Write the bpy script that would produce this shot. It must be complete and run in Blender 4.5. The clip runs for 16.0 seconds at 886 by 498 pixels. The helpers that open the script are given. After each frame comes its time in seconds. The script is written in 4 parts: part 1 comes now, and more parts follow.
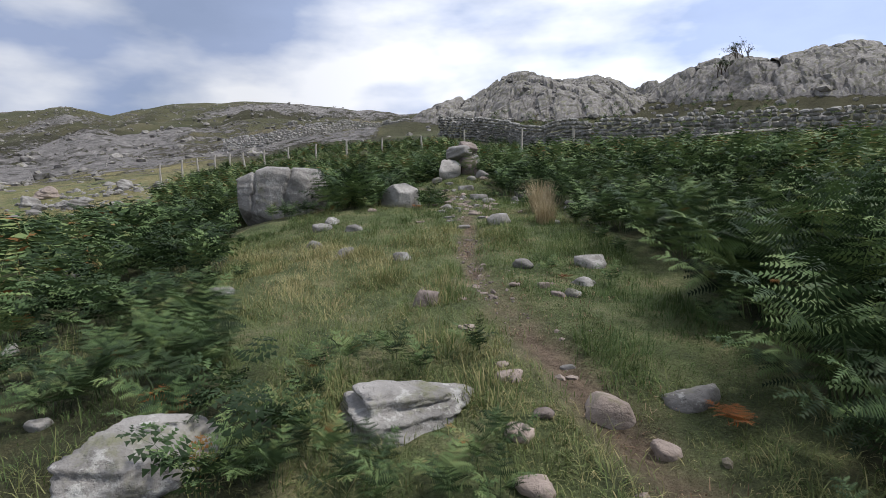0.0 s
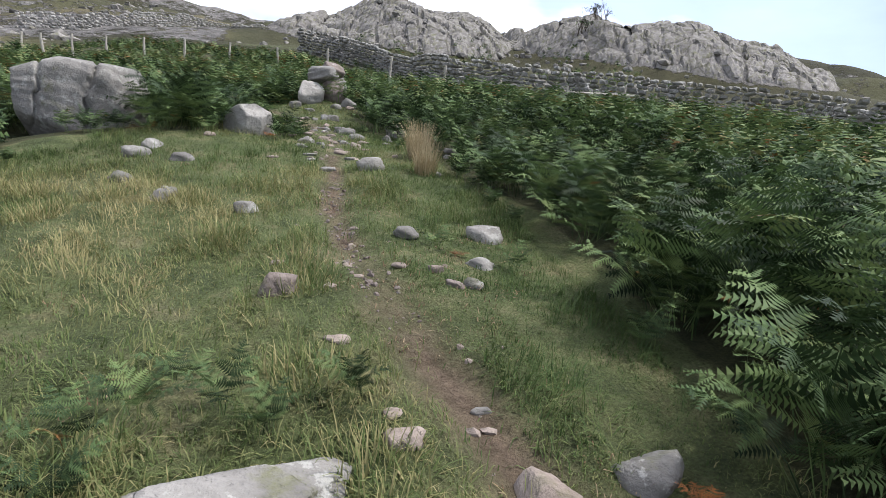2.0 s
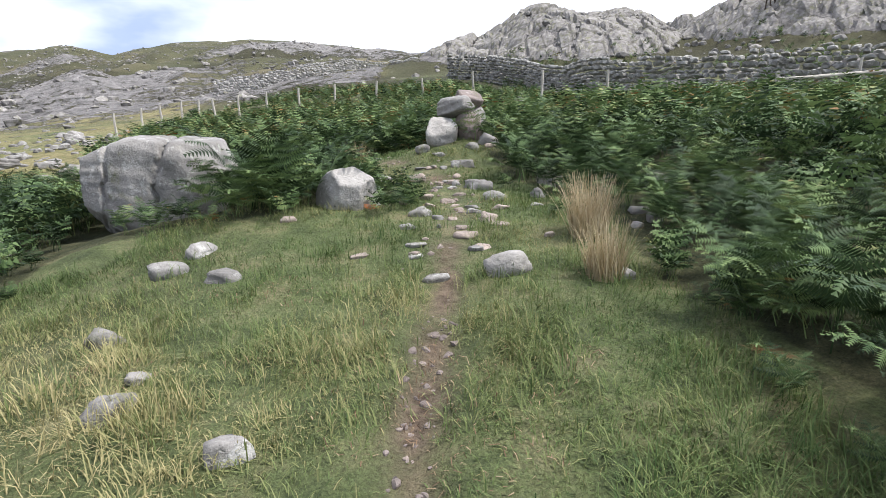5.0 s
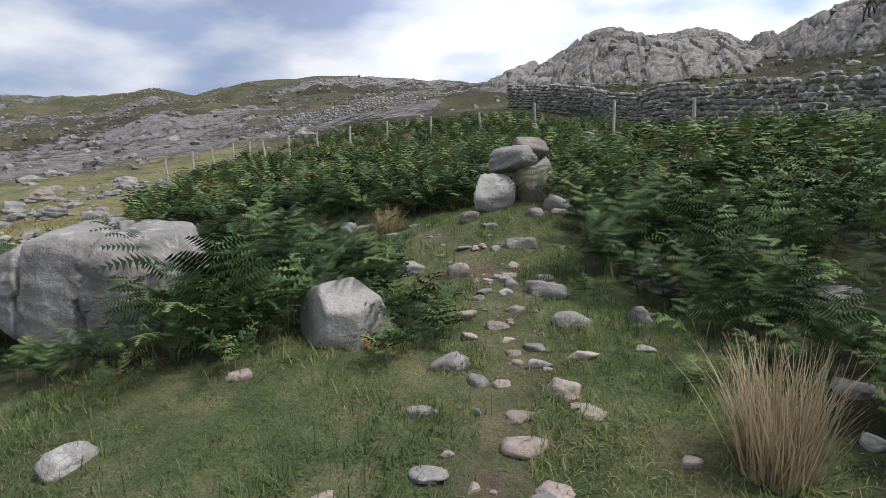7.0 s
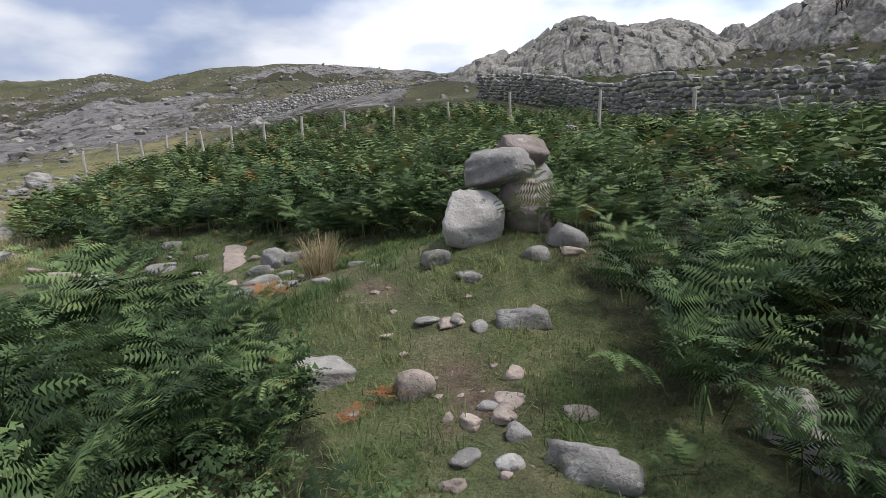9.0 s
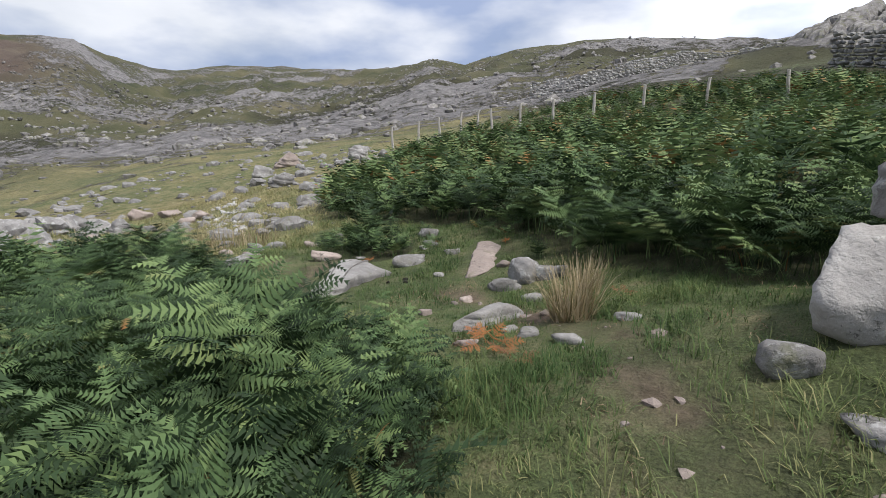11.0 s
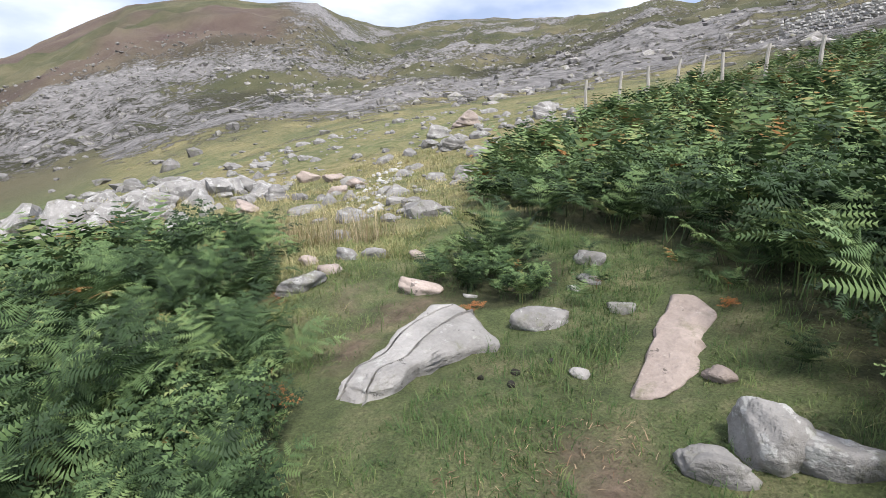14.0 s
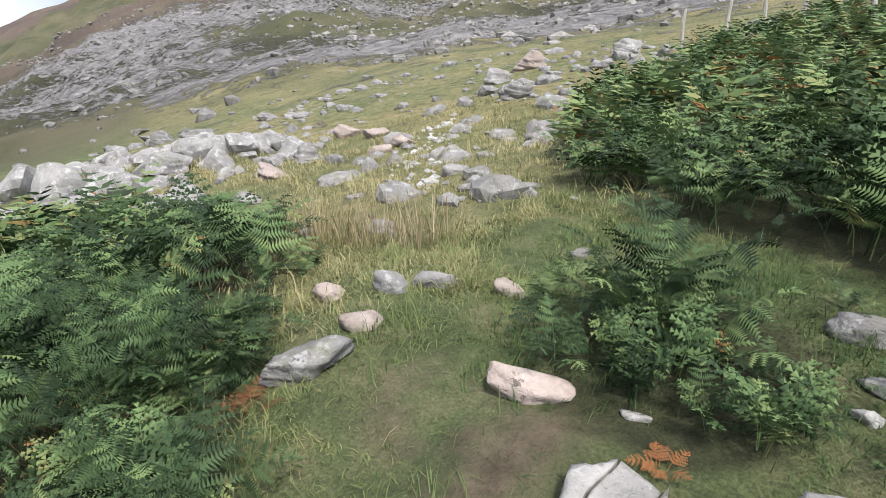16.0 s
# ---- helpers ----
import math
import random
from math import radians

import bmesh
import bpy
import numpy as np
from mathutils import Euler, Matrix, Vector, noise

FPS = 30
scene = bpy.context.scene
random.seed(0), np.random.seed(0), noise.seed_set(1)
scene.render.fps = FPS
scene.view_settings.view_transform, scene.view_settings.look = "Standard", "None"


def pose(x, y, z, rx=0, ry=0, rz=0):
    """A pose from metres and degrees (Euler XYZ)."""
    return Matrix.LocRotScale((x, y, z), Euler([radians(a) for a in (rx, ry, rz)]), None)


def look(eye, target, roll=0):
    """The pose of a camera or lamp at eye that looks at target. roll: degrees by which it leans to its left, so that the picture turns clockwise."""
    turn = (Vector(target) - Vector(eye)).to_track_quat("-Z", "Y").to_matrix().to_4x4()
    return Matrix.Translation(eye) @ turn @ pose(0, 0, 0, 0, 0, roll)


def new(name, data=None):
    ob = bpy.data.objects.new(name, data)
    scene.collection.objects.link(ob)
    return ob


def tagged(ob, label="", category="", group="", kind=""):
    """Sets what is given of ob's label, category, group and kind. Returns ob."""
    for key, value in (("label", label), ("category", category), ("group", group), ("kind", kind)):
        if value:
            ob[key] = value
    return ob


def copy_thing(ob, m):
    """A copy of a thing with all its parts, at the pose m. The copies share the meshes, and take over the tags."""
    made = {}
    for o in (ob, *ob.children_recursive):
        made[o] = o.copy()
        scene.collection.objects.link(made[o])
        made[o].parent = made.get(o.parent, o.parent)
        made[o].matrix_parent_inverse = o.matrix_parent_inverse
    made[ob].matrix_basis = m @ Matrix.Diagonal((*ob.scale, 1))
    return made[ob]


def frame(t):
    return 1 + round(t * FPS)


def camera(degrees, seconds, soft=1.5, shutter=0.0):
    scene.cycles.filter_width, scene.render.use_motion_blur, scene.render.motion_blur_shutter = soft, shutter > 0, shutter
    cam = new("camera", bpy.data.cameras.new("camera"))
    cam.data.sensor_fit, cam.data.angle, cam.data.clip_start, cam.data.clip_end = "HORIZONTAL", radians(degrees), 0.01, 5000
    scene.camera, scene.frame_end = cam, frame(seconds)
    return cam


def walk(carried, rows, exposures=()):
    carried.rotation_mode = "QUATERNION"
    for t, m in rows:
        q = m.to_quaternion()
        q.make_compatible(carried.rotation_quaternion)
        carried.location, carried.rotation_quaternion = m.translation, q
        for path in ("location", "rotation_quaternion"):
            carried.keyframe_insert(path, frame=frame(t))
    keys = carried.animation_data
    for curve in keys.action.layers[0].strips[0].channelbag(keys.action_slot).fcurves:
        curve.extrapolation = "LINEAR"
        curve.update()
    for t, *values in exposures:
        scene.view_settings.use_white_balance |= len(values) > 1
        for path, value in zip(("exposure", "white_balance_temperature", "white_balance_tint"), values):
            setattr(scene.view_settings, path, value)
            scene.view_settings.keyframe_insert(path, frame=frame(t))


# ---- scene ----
cam = camera(80.1, 16.0, soft=0.6)
PATH = [
    (0, (0.035, 0.082, 1.576), (-0.017, 2.074, 1.414), -1.7),
    (0.5, (0.032, 0.462, 1.568), (0.11, 2.448, 1.345), 2.2),
    (1, (-0.077, 0.694, 1.552), (0.182, 2.664, 1.319), 3.1),
    (1.5, (-0.058, 1.014, 1.573), (0.383, 2.942, 1.277), 4.1),
    (2, (-0.078, 1.337, 1.729), (0.422, 3.232, 1.328), 4.9),
    (2.5, (-0.036, 1.932, 1.698), (0.403, 3.826, 1.23), 2.9),
    (3, (0.05, 2.555, 1.692), (0.306, 4.468, 1.169), -1.7),
    (3.5, (0.117, 3.109, 1.719), (0.253, 5.038, 1.209), -4.3),
    (4, (0.261, 3.567, 1.842), (0.312, 5.502, 1.341), -6.1),
    (4.2, (0.289, 3.712, 1.961), (0.302, 5.659, 1.502), -5.0),
    (6.3, (0.605, 6.061, 2.524), (0.369, 8.017, 2.182), -0.1),
    (6.5, (0.572, 6.332, 2.628), (0.298, 8.284, 2.292), -0.2),
    (7, (0.444, 6.854, 2.803), (0.108, 8.808, 2.54), -2.5),
    (7.5, (0.415, 7.608, 2.821), (0.251, 9.582, 2.55), -1.1),
    (8, (0.34, 8.309, 2.928), (0.232, 10.286, 2.646), -2.9),
    (8.5, (0.248, 8.916, 2.974), (0.099, 10.886, 2.666), -6.4),
    (9, (0.164, 9.52, 3.067), (-0.054, 11.485, 2.767), -2.3),
    (9.5, (-0.022, 10.193, 3.071), (-0.455, 12.133, 2.844), 0.0),
    (10, (-0.129, 10.686, 3.21), (-0.879, 12.53, 3.013), 0.5),
    (10.2, (-0.174, 10.861, 3.207), (-1.036, 12.652, 2.965), 0.4),
    (12.3, (-0.88, 12.668, 3.148), (-2.302, 14.011, 2.732), -1.5),
    (12.5, (-1.018, 12.923, 3.129), (-2.473, 14.225, 2.694), -2.0),
    (13, (-1.359, 13.385, 3.442), (-2.888, 14.591, 2.986), -0.7),
    (13.5, (-1.658, 13.811, 3.4), (-3.236, 14.944, 2.923), -0.6),
    (14, (-2.042, 14.194, 3.41), (-3.679, 15.217, 2.888), -0.0),
    (14.5, (-2.45, 14.411, 3.544), (-4.141, 15.299, 2.954), 0.6),
    (15, (-3.361, 14.807, 3.325), (-5.067, 15.647, 2.707), 0.1),
    (15.5, (-4.03, 15.077, 3.266), (-5.71, 15.937, 2.604), -0.6),
    (16, (-4.494, 15.19, 3.289), (-6.162, 16.039, 2.582), -0.6),
]
EXPOSURES = [(0.0, -0.25), (1.5, -0.02), (2.0, 0.25), (3.0, 0.9), (4.2, 1.0), (6.3, -0.15), (9.0, -0.1), (10.2, -0.2), (12.3, 0.4), (16.0, 0.5)]
walk(cam, [(t, look(eye, target, roll)) for t, eye, target, roll in PATH], EXPOSURES)

# ---- sky and sun ----
SUN_UP, SUN_ROUND = radians(60), radians(98)
world = bpy.data.worlds.new("sky")
scene.world = world
world.use_nodes = True
wn, wl = world.node_tree.nodes, world.node_tree.links
wn.clear()
w_out, w_bg = wn.new("ShaderNodeOutputWorld"), wn.new("ShaderNodeBackground")
w_sky, w_tex = wn.new("ShaderNodeTexSky"), wn.new("ShaderNodeTexCoord")
w_sky.sky_type, w_sky.sun_disc = "NISHITA", False
w_sky.sun_elevation, w_sky.sun_rotation = SUN_UP, SUN_ROUND
w_map = wn.new("ShaderNodeMapping")
w_map.inputs["Scale"].default_value = (1.0, 1.0, 2.6)
w_noise, w_noise2 = wn.new("ShaderNodeTexNoise"), wn.new("ShaderNodeTexNoise")
w_noise.inputs["Scale"].default_value, w_noise.inputs["Detail"].default_value = 1.7, 7.0
w_noise.inputs["Roughness"].default_value = 0.52
w_noise2.inputs["Scale"].default_value, w_noise2.inputs["Detail"].default_value = 2.1, 6.0
w_ramp, w_tone = wn.new("ShaderNodeValToRGB"), wn.new("ShaderNodeValToRGB")
w_ramp.color_ramp.elements[0].position, w_ramp.color_ramp.elements[1].position = 0.36, 0.60
w_ramp.color_ramp.elements[0].color = (0.6, 0.6, 0.6, 1)
w_tone.color_ramp.elements[0].position, w_tone.color_ramp.elements[1].position = 0.42, 0.58
w_tone.color_ramp.elements[0].color, w_tone.color_ramp.elements[1].color = (5.6, 6.9, 10.2, 1), (13.6, 14.0, 15.0, 1)
w_mix = wn.new("ShaderNodeMix")
w_mix.data_type = "RGBA"
w_bg.inputs["Strength"].default_value = 0.078
wl.new(w_tex.outputs["Generated"], w_map.inputs["Vector"])
wl.new(w_map.outputs[0], w_noise.inputs["Vector"])
wl.new(w_map.outputs[0], w_noise2.inputs["Vector"])
wl.new(w_noise.outputs["Fac"], w_ramp.inputs[0])
wl.new(w_noise2.outputs["Fac"], w_tone.inputs[0])
wl.new(w_ramp.outputs[0], w_mix.inputs[0])
wl.new(w_sky.outputs[0], w_mix.inputs[6])
w_dot, w_side, w_lit = wn.new("ShaderNodeVectorMath"), wn.new("ShaderNodeMapRange"), wn.new("ShaderNodeVectorMath")
w_dot.operation, w_lit.operation = "DOT_PRODUCT", "SCALE"
w_dot.inputs[1].default_value = (0.87, 0.36, 0.34)
w_side.inputs["From Min"].default_value, w_side.inputs["From Max"].default_value = 0.1, 0.95
w_side.inputs["To Min"].default_value, w_side.inputs["To Max"].default_value = 0.92, 1.75
wl.new(w_tex.outputs["Generated"], w_dot.inputs[0])
wl.new(w_dot.outputs["Value"], w_side.inputs["Value"])
wl.new(w_tone.outputs[0], w_lit.inputs[0])
wl.new(w_side.outputs[0], w_lit.inputs["Scale"])
wl.new(w_lit.outputs[0], w_mix.inputs[7])
wl.new(w_mix.outputs[2], w_bg.inputs["Color"])
wl.new(w_bg.outputs[0], w_out.inputs["Surface"])

sun = new("sun", bpy.data.lights.new("sun", "SUN"))
sun.data.energy, sun.data.angle, sun.data.color = 4.3, radians(10), (1.0, 0.96, 0.9)
sun.rotation_euler = (radians(90) - SUN_UP, 0, math.pi - SUN_ROUND)

# ---- the lie of the land ----
def ease(a, b, v):
    s = np.clip((v - a) / (b - a), 0, 1)
    return s * s * (3 - 2 * s)


def grain(x, y, size, seed=0):
    """Smooth random relief between -1 and 1, with lumps of about the given size."""
    u, v = np.asarray(x, float) / size + 31.7 * seed, np.asarray(y, float) / size - 17.3 * seed
    iu, iv = np.floor(u), np.floor(v)
    fu, fv = u - iu, v - iv
    fu, fv = fu * fu * (3 - 2 * fu), fv * fv * (3 - 2 * fv)

    def corner(a, b):
        s = np.sin(a * 127.1 + b * 311.7 + seed * 74.7) * 43758.5453
        return 2 * (s - np.floor(s)) - 1

    low = corner(iu, iv) * (1 - fu) + corner(iu + 1, iv) * fu
    high = corner(iu, iv + 1) * (1 - fu) + corner(iu + 1, iv + 1) * fu
    return low * (1 - fv) + high * fv


def lumps(x, y, size, seed=0, steps=4, fall=0.5):
    return sum(fall**k * grain(x, y, size / 2**k, seed + k) for k in range(steps))


def bump(x, y, cx, cy, rx, ry, turn=0.0, power=1.0):
    c, s = math.cos(radians(turn)), math.sin(radians(turn))
    u, v = ((x - cx) * c + (y - cy) * s) / rx, ((y - cy) * c - (x - cx) * s) / ry
    return np.exp(-((u * u + v * v) ** power))


# bearing (degrees, to the right of the way ahead) of the hills round about, with how high they stand and how far off
SKY_BEARING = [-180, -130, -108, -101, -95, -86, -79, -74.4, -69.6, -68, -63.6, -56, -45, -41, -37, -34, -28.5, -19, -12.5, -6, 0, 16, 40, 50, 60, 90, 130, 180]
SKY_RISE = [0, 1.0, 0.4, 1.5, 4.2, 8.6, 9.8, 9.4, 9.7, 8.7, 7.6, 8.4, 8.4, 8.8, 9.6, 9.0, 10.4, 11.0, 10.5, 9.8, 9.5, 11.2, 10.6, 9.0, 6.5, 4.0, 2.0, 0]
FAR_BEARING = [-180, -110, -86, -70, -62, -52, -38, -25, -5, 20, 60, 110, 180]
FAR_OFF = [700, 520, 430, 400, 640, 620, 300, 280, 250, 125, 130, 300, 700]
FOOT_BEARING = [-180, -130, -103, -90, -75, -58, -45, -33, -22, -14, 0, 15, 25, 40, 55, 90, 130, 180]
FOOT_RISE = [-9, -10, -10, -8, -3.6, -0.3, 1.0, 2.7, 4.6, 5.8, 6.6, 5.6, 5.6, 4.6, 3.0, 0.0, -5.0, -9]


def crags(x, y):
    """How much the two rocky knolls, and the outcrop below the path, stand out of the slope."""
    a = 5.2 * bump(x, y, 14.6, 75, 9.6, 13, 0, 2.2) + 3.2 * bump(x, y, 2.5, 78, 9, 11, 0, 1.2)
    b = 5.3 * bump(x, y, 37, 67, 8.5, 13, 25, 1.8) + 3.6 * bump(x, y, 49, 56, 8, 9, 30, 1.5) + 3.4 * bump(x, y, 31, 86, 2.2, 4, 0, 1.6)
    c = 0.55 * bump(x, y, -18.5, 14.6, 2.6, 3.6, 0, 1.4)
    return a + b + c


def track(x, y, nodes):
    """Distance to a line of nodes in the plan."""
    far = np.full(np.shape(x), 1e9)
    for (ax, ay), (bx, by) in zip(nodes, nodes[1:]):
        s = np.clip(((x - ax) * (bx - ax) + (y - ay) * (by - ay)) / ((bx - ax) ** 2 + (by - ay) ** 2), 0, 1)
        far = np.minimum(far, np.hypot(x - ax - s * (bx - ax), y - ay - s * (by - ay)))
    return far


TRAIL = [(1.3, 0.6), (1.05, 2.2), (0.8, 3.1), (0.45, 4.4), (0.24, 5.6), (0.15, 6.6), (0.25, 8.6), (0.3, 10.4), (0.05, 12.2), (-0.45, 13.4), (-1.4, 14.7), (-2.6, 15.6), (-3.6, 16.0)]


def ground(x, y):
    x, y = np.asarray(x, float), np.asarray(y, float)
    u, v = np.clip(x / 10, -2.6, 2.6), np.clip((y - 10) / 10, -1.6, 2.6)
    near = (1.443 + 0.819 * u + 1.289 * v - 0.151 * u * u + 0.195 * u * v - 0.145 * v * v
            - 0.086 * u**3 - 0.054 * u * u * v - 0.226 * u * v * v + 0.088 * v**3)
    near = near + 0.04 * bump(x, y, -1.1, 10.4, 1.3, 1.3) + 0.32 * bump(x, y, 0.3, 14.9, 1.5, 1.4) + 0.16 * bump(x, y, -3.2, 10.2, 1.9, 1.9) - 0.2 * bump(x, y, -3.9, 17.0, 2.4, 1.8)
    near = near + 0.16 * bump(x, y, 0, 0, 2, 1.5) - 0.1 * bump(x, y, -2.7, 15.9, 1.1, 1.0) + 0.16 * bump(x, y, -7.6, 15.9, 1.3, 1.0) + 0.15 * bump(x, y, 1.5, 21, 3, 3) - 0.2 * bump(x, y, 6, 26, 3, 3)
    near = near - 0.05 * np.interp(x, [-4.5, -2.0, 2.0, 4.5], [0, -2.0, 2.0, 0]) * ease(0.5, 2, y) * (1 - ease(15, 16.5, y))
    cx, cy = x + 1.0, y - 9.0
    r, b = np.hypot(cx, cy) + 1e-6, np.degrees(np.arctan2(cx, cy))
    crest, off, foot = (np.interp(b, p, q) for p, q in ((SKY_BEARING, SKY_RISE), (FAR_BEARING, FAR_OFF), (FOOT_BEARING, FOOT_RISE)))
    s = np.log(np.maximum(r, 30) / 45) / np.log(off / 45)
    rise = foot + (crest - foot) * np.clip(s, -0.3, 1) - 6.0 * np.clip(s - 1, 0, 2)
    far = 3.1 + r * np.tan(np.radians(rise))
    w = ease(19, 42, r)
    z = near * (1 - w) + far * w
    rough = ease(26, 90, r)
    z = z + rough * (0.010 * r + 0.3) * lumps(x, y, 26, 3, 5, 0.55) * (1 - 0.75 * ease(0.8, 1.0, s))
    ledge = np.abs(grain(x + 0.4 * y, 2.2 * y, 17, 44)) + 0.6 * np.abs(grain(x, 2.0 * y, 8, 45))
    z = z + rough * (0.8 + 0.008 * np.minimum(r, 400)) * ledge * (1 - ease(0.85, 1.0, s))
    k = crags(x, y)
    z = z + k + ease(0.6, 3, k) * (0.45 * lumps(x, y, 6, 9, 3, 0.5) + 0.2 * np.abs(grain(x, y, 1.7, 5)))
    mid = 1 - ease(20, 60, r)
    z = z + mid * (0.05 * lumps(x, y, 1.6, 1, 3) + 0.02 * grain(x, y, 0.3, 6))
    z = z - 0.07 * np.exp(-(track(x, y, TRAIL) / 0.2) ** 2) * ease(1, 3, y) * (1 - ease(7, 9, y))
    return z


def cells(x, y, size, seed):
    """Random cells of about the given size: how near the edge, a random number of each cell and the place within it."""
    u, v = x / size, y / size
    iu, iv = np.floor(u), np.floor(v)
    best, second, mark, ox, oy = (np.full(np.shape(u), 9.0) for _ in range(5))
    for a in (-1, 0, 1):
        for b in (-1, 0, 1):
            h = np.sin((iu + a) * 12.9898 + (iv + b) * 78.233 + seed * 3.7) * 43758.5453
            h1, h2 = h - np.floor(h), (h * 7.13) - np.floor(h * 7.13)
            dx, dy = u - iu - a - h1, v - iv - b - h2
            d = np.hypot(dx, dy)
            first = d < best
            second = np.where(first, best, np.minimum(second, d))
            ox, oy, mark = np.where(first, dx, ox), np.where(first, dy, oy), np.where(first, (h1 + h2 * 3.3) % 1, mark)
            best = np.where(first, d, best)
    return (second - best) * size, mark, ox * size, oy * size
# ---- end of the land ----


# ---- materials ----
def material(name, rough=0.9):
    m = bpy.data.materials.new(name)
    m.use_nodes = True
    m.node_tree.nodes["Principled BSDF"].inputs["Roughness"].default_value = rough
    m.node_tree.nodes["Principled BSDF"].inputs["Specular IOR Level"].default_value = 0.25
    return m, m.node_tree.nodes, m.node_tree.links, m.node_tree.nodes["Principled BSDF"]


def noise_node(n, l, vector, scale, detail=5.0, rough=0.6):
    t = n.new("ShaderNodeTexNoise")
    t.inputs["Scale"].default_value, t.inputs["Detail"].default_value, t.inputs["Roughness"].default_value = scale, detail, rough
    l.new(vector, t.inputs["Vector"])
    return t.outputs["Fac"]


def ramp_node(n, l, fac, *stops):
    t = n.new("ShaderNodeValToRGB")
    e = t.color_ramp.elements
    while len(e) < len(stops):
        e.new(0.5)
    for k, (place, colour) in enumerate(stops):
        e[k].position, e[k].color = place, (*colour, 1) if len(colour) == 3 else colour
    l.new(fac, t.inputs[0])
    return t.outputs[0]


def mix_node(n, l, fac, a, b, blend="MIX"):
    t = n.new("ShaderNodeMix")
    t.data_type, t.blend_type = "RGBA", blend
    for value, slot in ((fac, 0), (a, 6), (b, 7)):
        if isinstance(value, (int, float)):
            t.inputs[slot].default_value = value
        elif isinstance(value, tuple):
            t.inputs[slot].default_value = (*value, 1)
        else:
            l.new(value, t.inputs[slot])
    return t.outputs[2]


def math_node(n, l, op, a, b):
    t = n.new("ShaderNodeMath")
    t.operation = op
    for k, value in enumerate((a, b)):
        if isinstance(value, (int, float)):
            t.inputs[k].default_value = value
        else:
            l.new(value, t.inputs[k])
    return t.outputs[0]


def bump_node(n, l, bsdf, height, strength, distance):
    t = n.new("ShaderNodeBump")
    t.inputs["Strength"].default_value, t.inputs["Distance"].default_value = strength, distance
    l.new(height, t.inputs["Height"])
    l.new(t.outputs[0], bsdf.inputs["Normal"])


def grey3(v):
    return (v, v, v)


def rock_material(name, low, high, lichen, spots=0.55, green=0.60, joints=0.0):
    m, n, l, b = material(name, 0.88)
    where, info = n.new("ShaderNodeTexCoord"), n.new("ShaderNodeObjectInfo")
    shift = n.new("ShaderNodeVectorMath")
    shift.operation = "ADD"
    spread = math_node(n, l, "MULTIPLY", info.outputs["Random"], 37.0)
    l.new(where.outputs["Object"], shift.inputs[0])
    l.new(spread, shift.inputs[1])
    p = shift.outputs[0]
    broad, fine = noise_node(n, l, p, 2.2, 6), noise_node(n, l, p, 26, 5, 0.7)
    colour = ramp_node(n, l, broad, (0.3, low), (0.68, high))
    colour = mix_node(n, l, 0.75, colour, ramp_node(n, l, fine, (0.3, grey3(0.82)), (0.7, grey3(1.12))), "MULTIPLY")
    crust = ramp_node(n, l, noise_node(n, l, p, 7, 6, 0.7), (spots, grey3(0)), (spots + 0.05, grey3(1)))
    colour = mix_node(n, l, math_node(n, l, "MULTIPLY", crust, 0.5), colour, lichen)
    dark = ramp_node(n, l, noise_node(n, l, p, 5.2, 5, 0.75), (0.33, grey3(1)), (0.37, grey3(0)))
    colour = mix_node(n, l, math_node(n, l, "MULTIPLY", dark, 0.7), colour, (0.035, 0.032, 0.028))
    moss = ramp_node(n, l, noise_node(n, l, p, 1.9, 7, 0.75), (green - 0.04, grey3(0)), (green + 0.08, grey3(0.65)))
    colour = mix_node(n, l, moss, colour, (0.115, 0.12, 0.05))
    if joints:
        seam = n.new("ShaderNodeTexVoronoi")
        seam.feature = "DISTANCE_TO_EDGE"
        seam.inputs["Scale"].default_value = joints
        warp = mix_node(n, l, 0.12, p, n.new("ShaderNodeTexNoise").outputs["Color"], "ADD")
        l.new(warp, seam.inputs["Vector"])
        gap = ramp_node(n, l, seam.outputs["Distance"], (0.0, grey3(0.6)), (0.05, grey3(0)))
        colour = mix_node(n, l, gap, colour, (0.045, 0.042, 0.03))
    tone = math_node(n, l, "ADD", math_node(n, l, "MULTIPLY", info.outputs["Random"], 0.4), 0.8)
    colour = mix_node(n, l, 1.0, colour, tone, "MULTIPLY")
    l.new(colour, b.inputs["Base Color"])
    pits = ramp_node(n, l, noise_node(n, l, p, 34, 3, 0.6), (0.3, grey3(0)), (0.42, grey3(1)))
    rough = math_node(n, l, "ADD", noise_node(n, l, p, 4.5, 7, 0.62), math_node(n, l, "MULTIPLY", pits, 0.06))
    bump_node(n, l, b, rough, 1.0, 0.06)
    return m


ROCK = rock_material("grey_rock", (0.135, 0.128, 0.122), (0.285, 0.272, 0.26), (0.42, 0.42, 0.40))
PINK_ROCK = rock_material("pink_rock", (0.22, 0.178, 0.155), (0.385, 0.32, 0.285), (0.42, 0.38, 0.34), 0.6)
DARK_ROCK = rock_material("brown_rock", (0.13, 0.105, 0.095), (0.25, 0.21, 0.195), (0.5, 0.47, 0.45), 0.62)
WALL_ROCK = rock_material("wall_stone", (0.19, 0.186, 0.18), (0.43, 0.42, 0.40), (0.42, 0.42, 0.38), 0.56)

CRAG_ROCK = rock_material("bedrock", (0.13, 0.12, 0.115), (0.29, 0.275, 0.265), (0.42, 0.41, 0.39), 0.58, 0.54, 0.3)
PALE_ROCK = rock_material("pale_rock", (0.22, 0.208, 0.197), (0.375, 0.358, 0.34), (0.46, 0.46, 0.43), 0.6, 0.64)


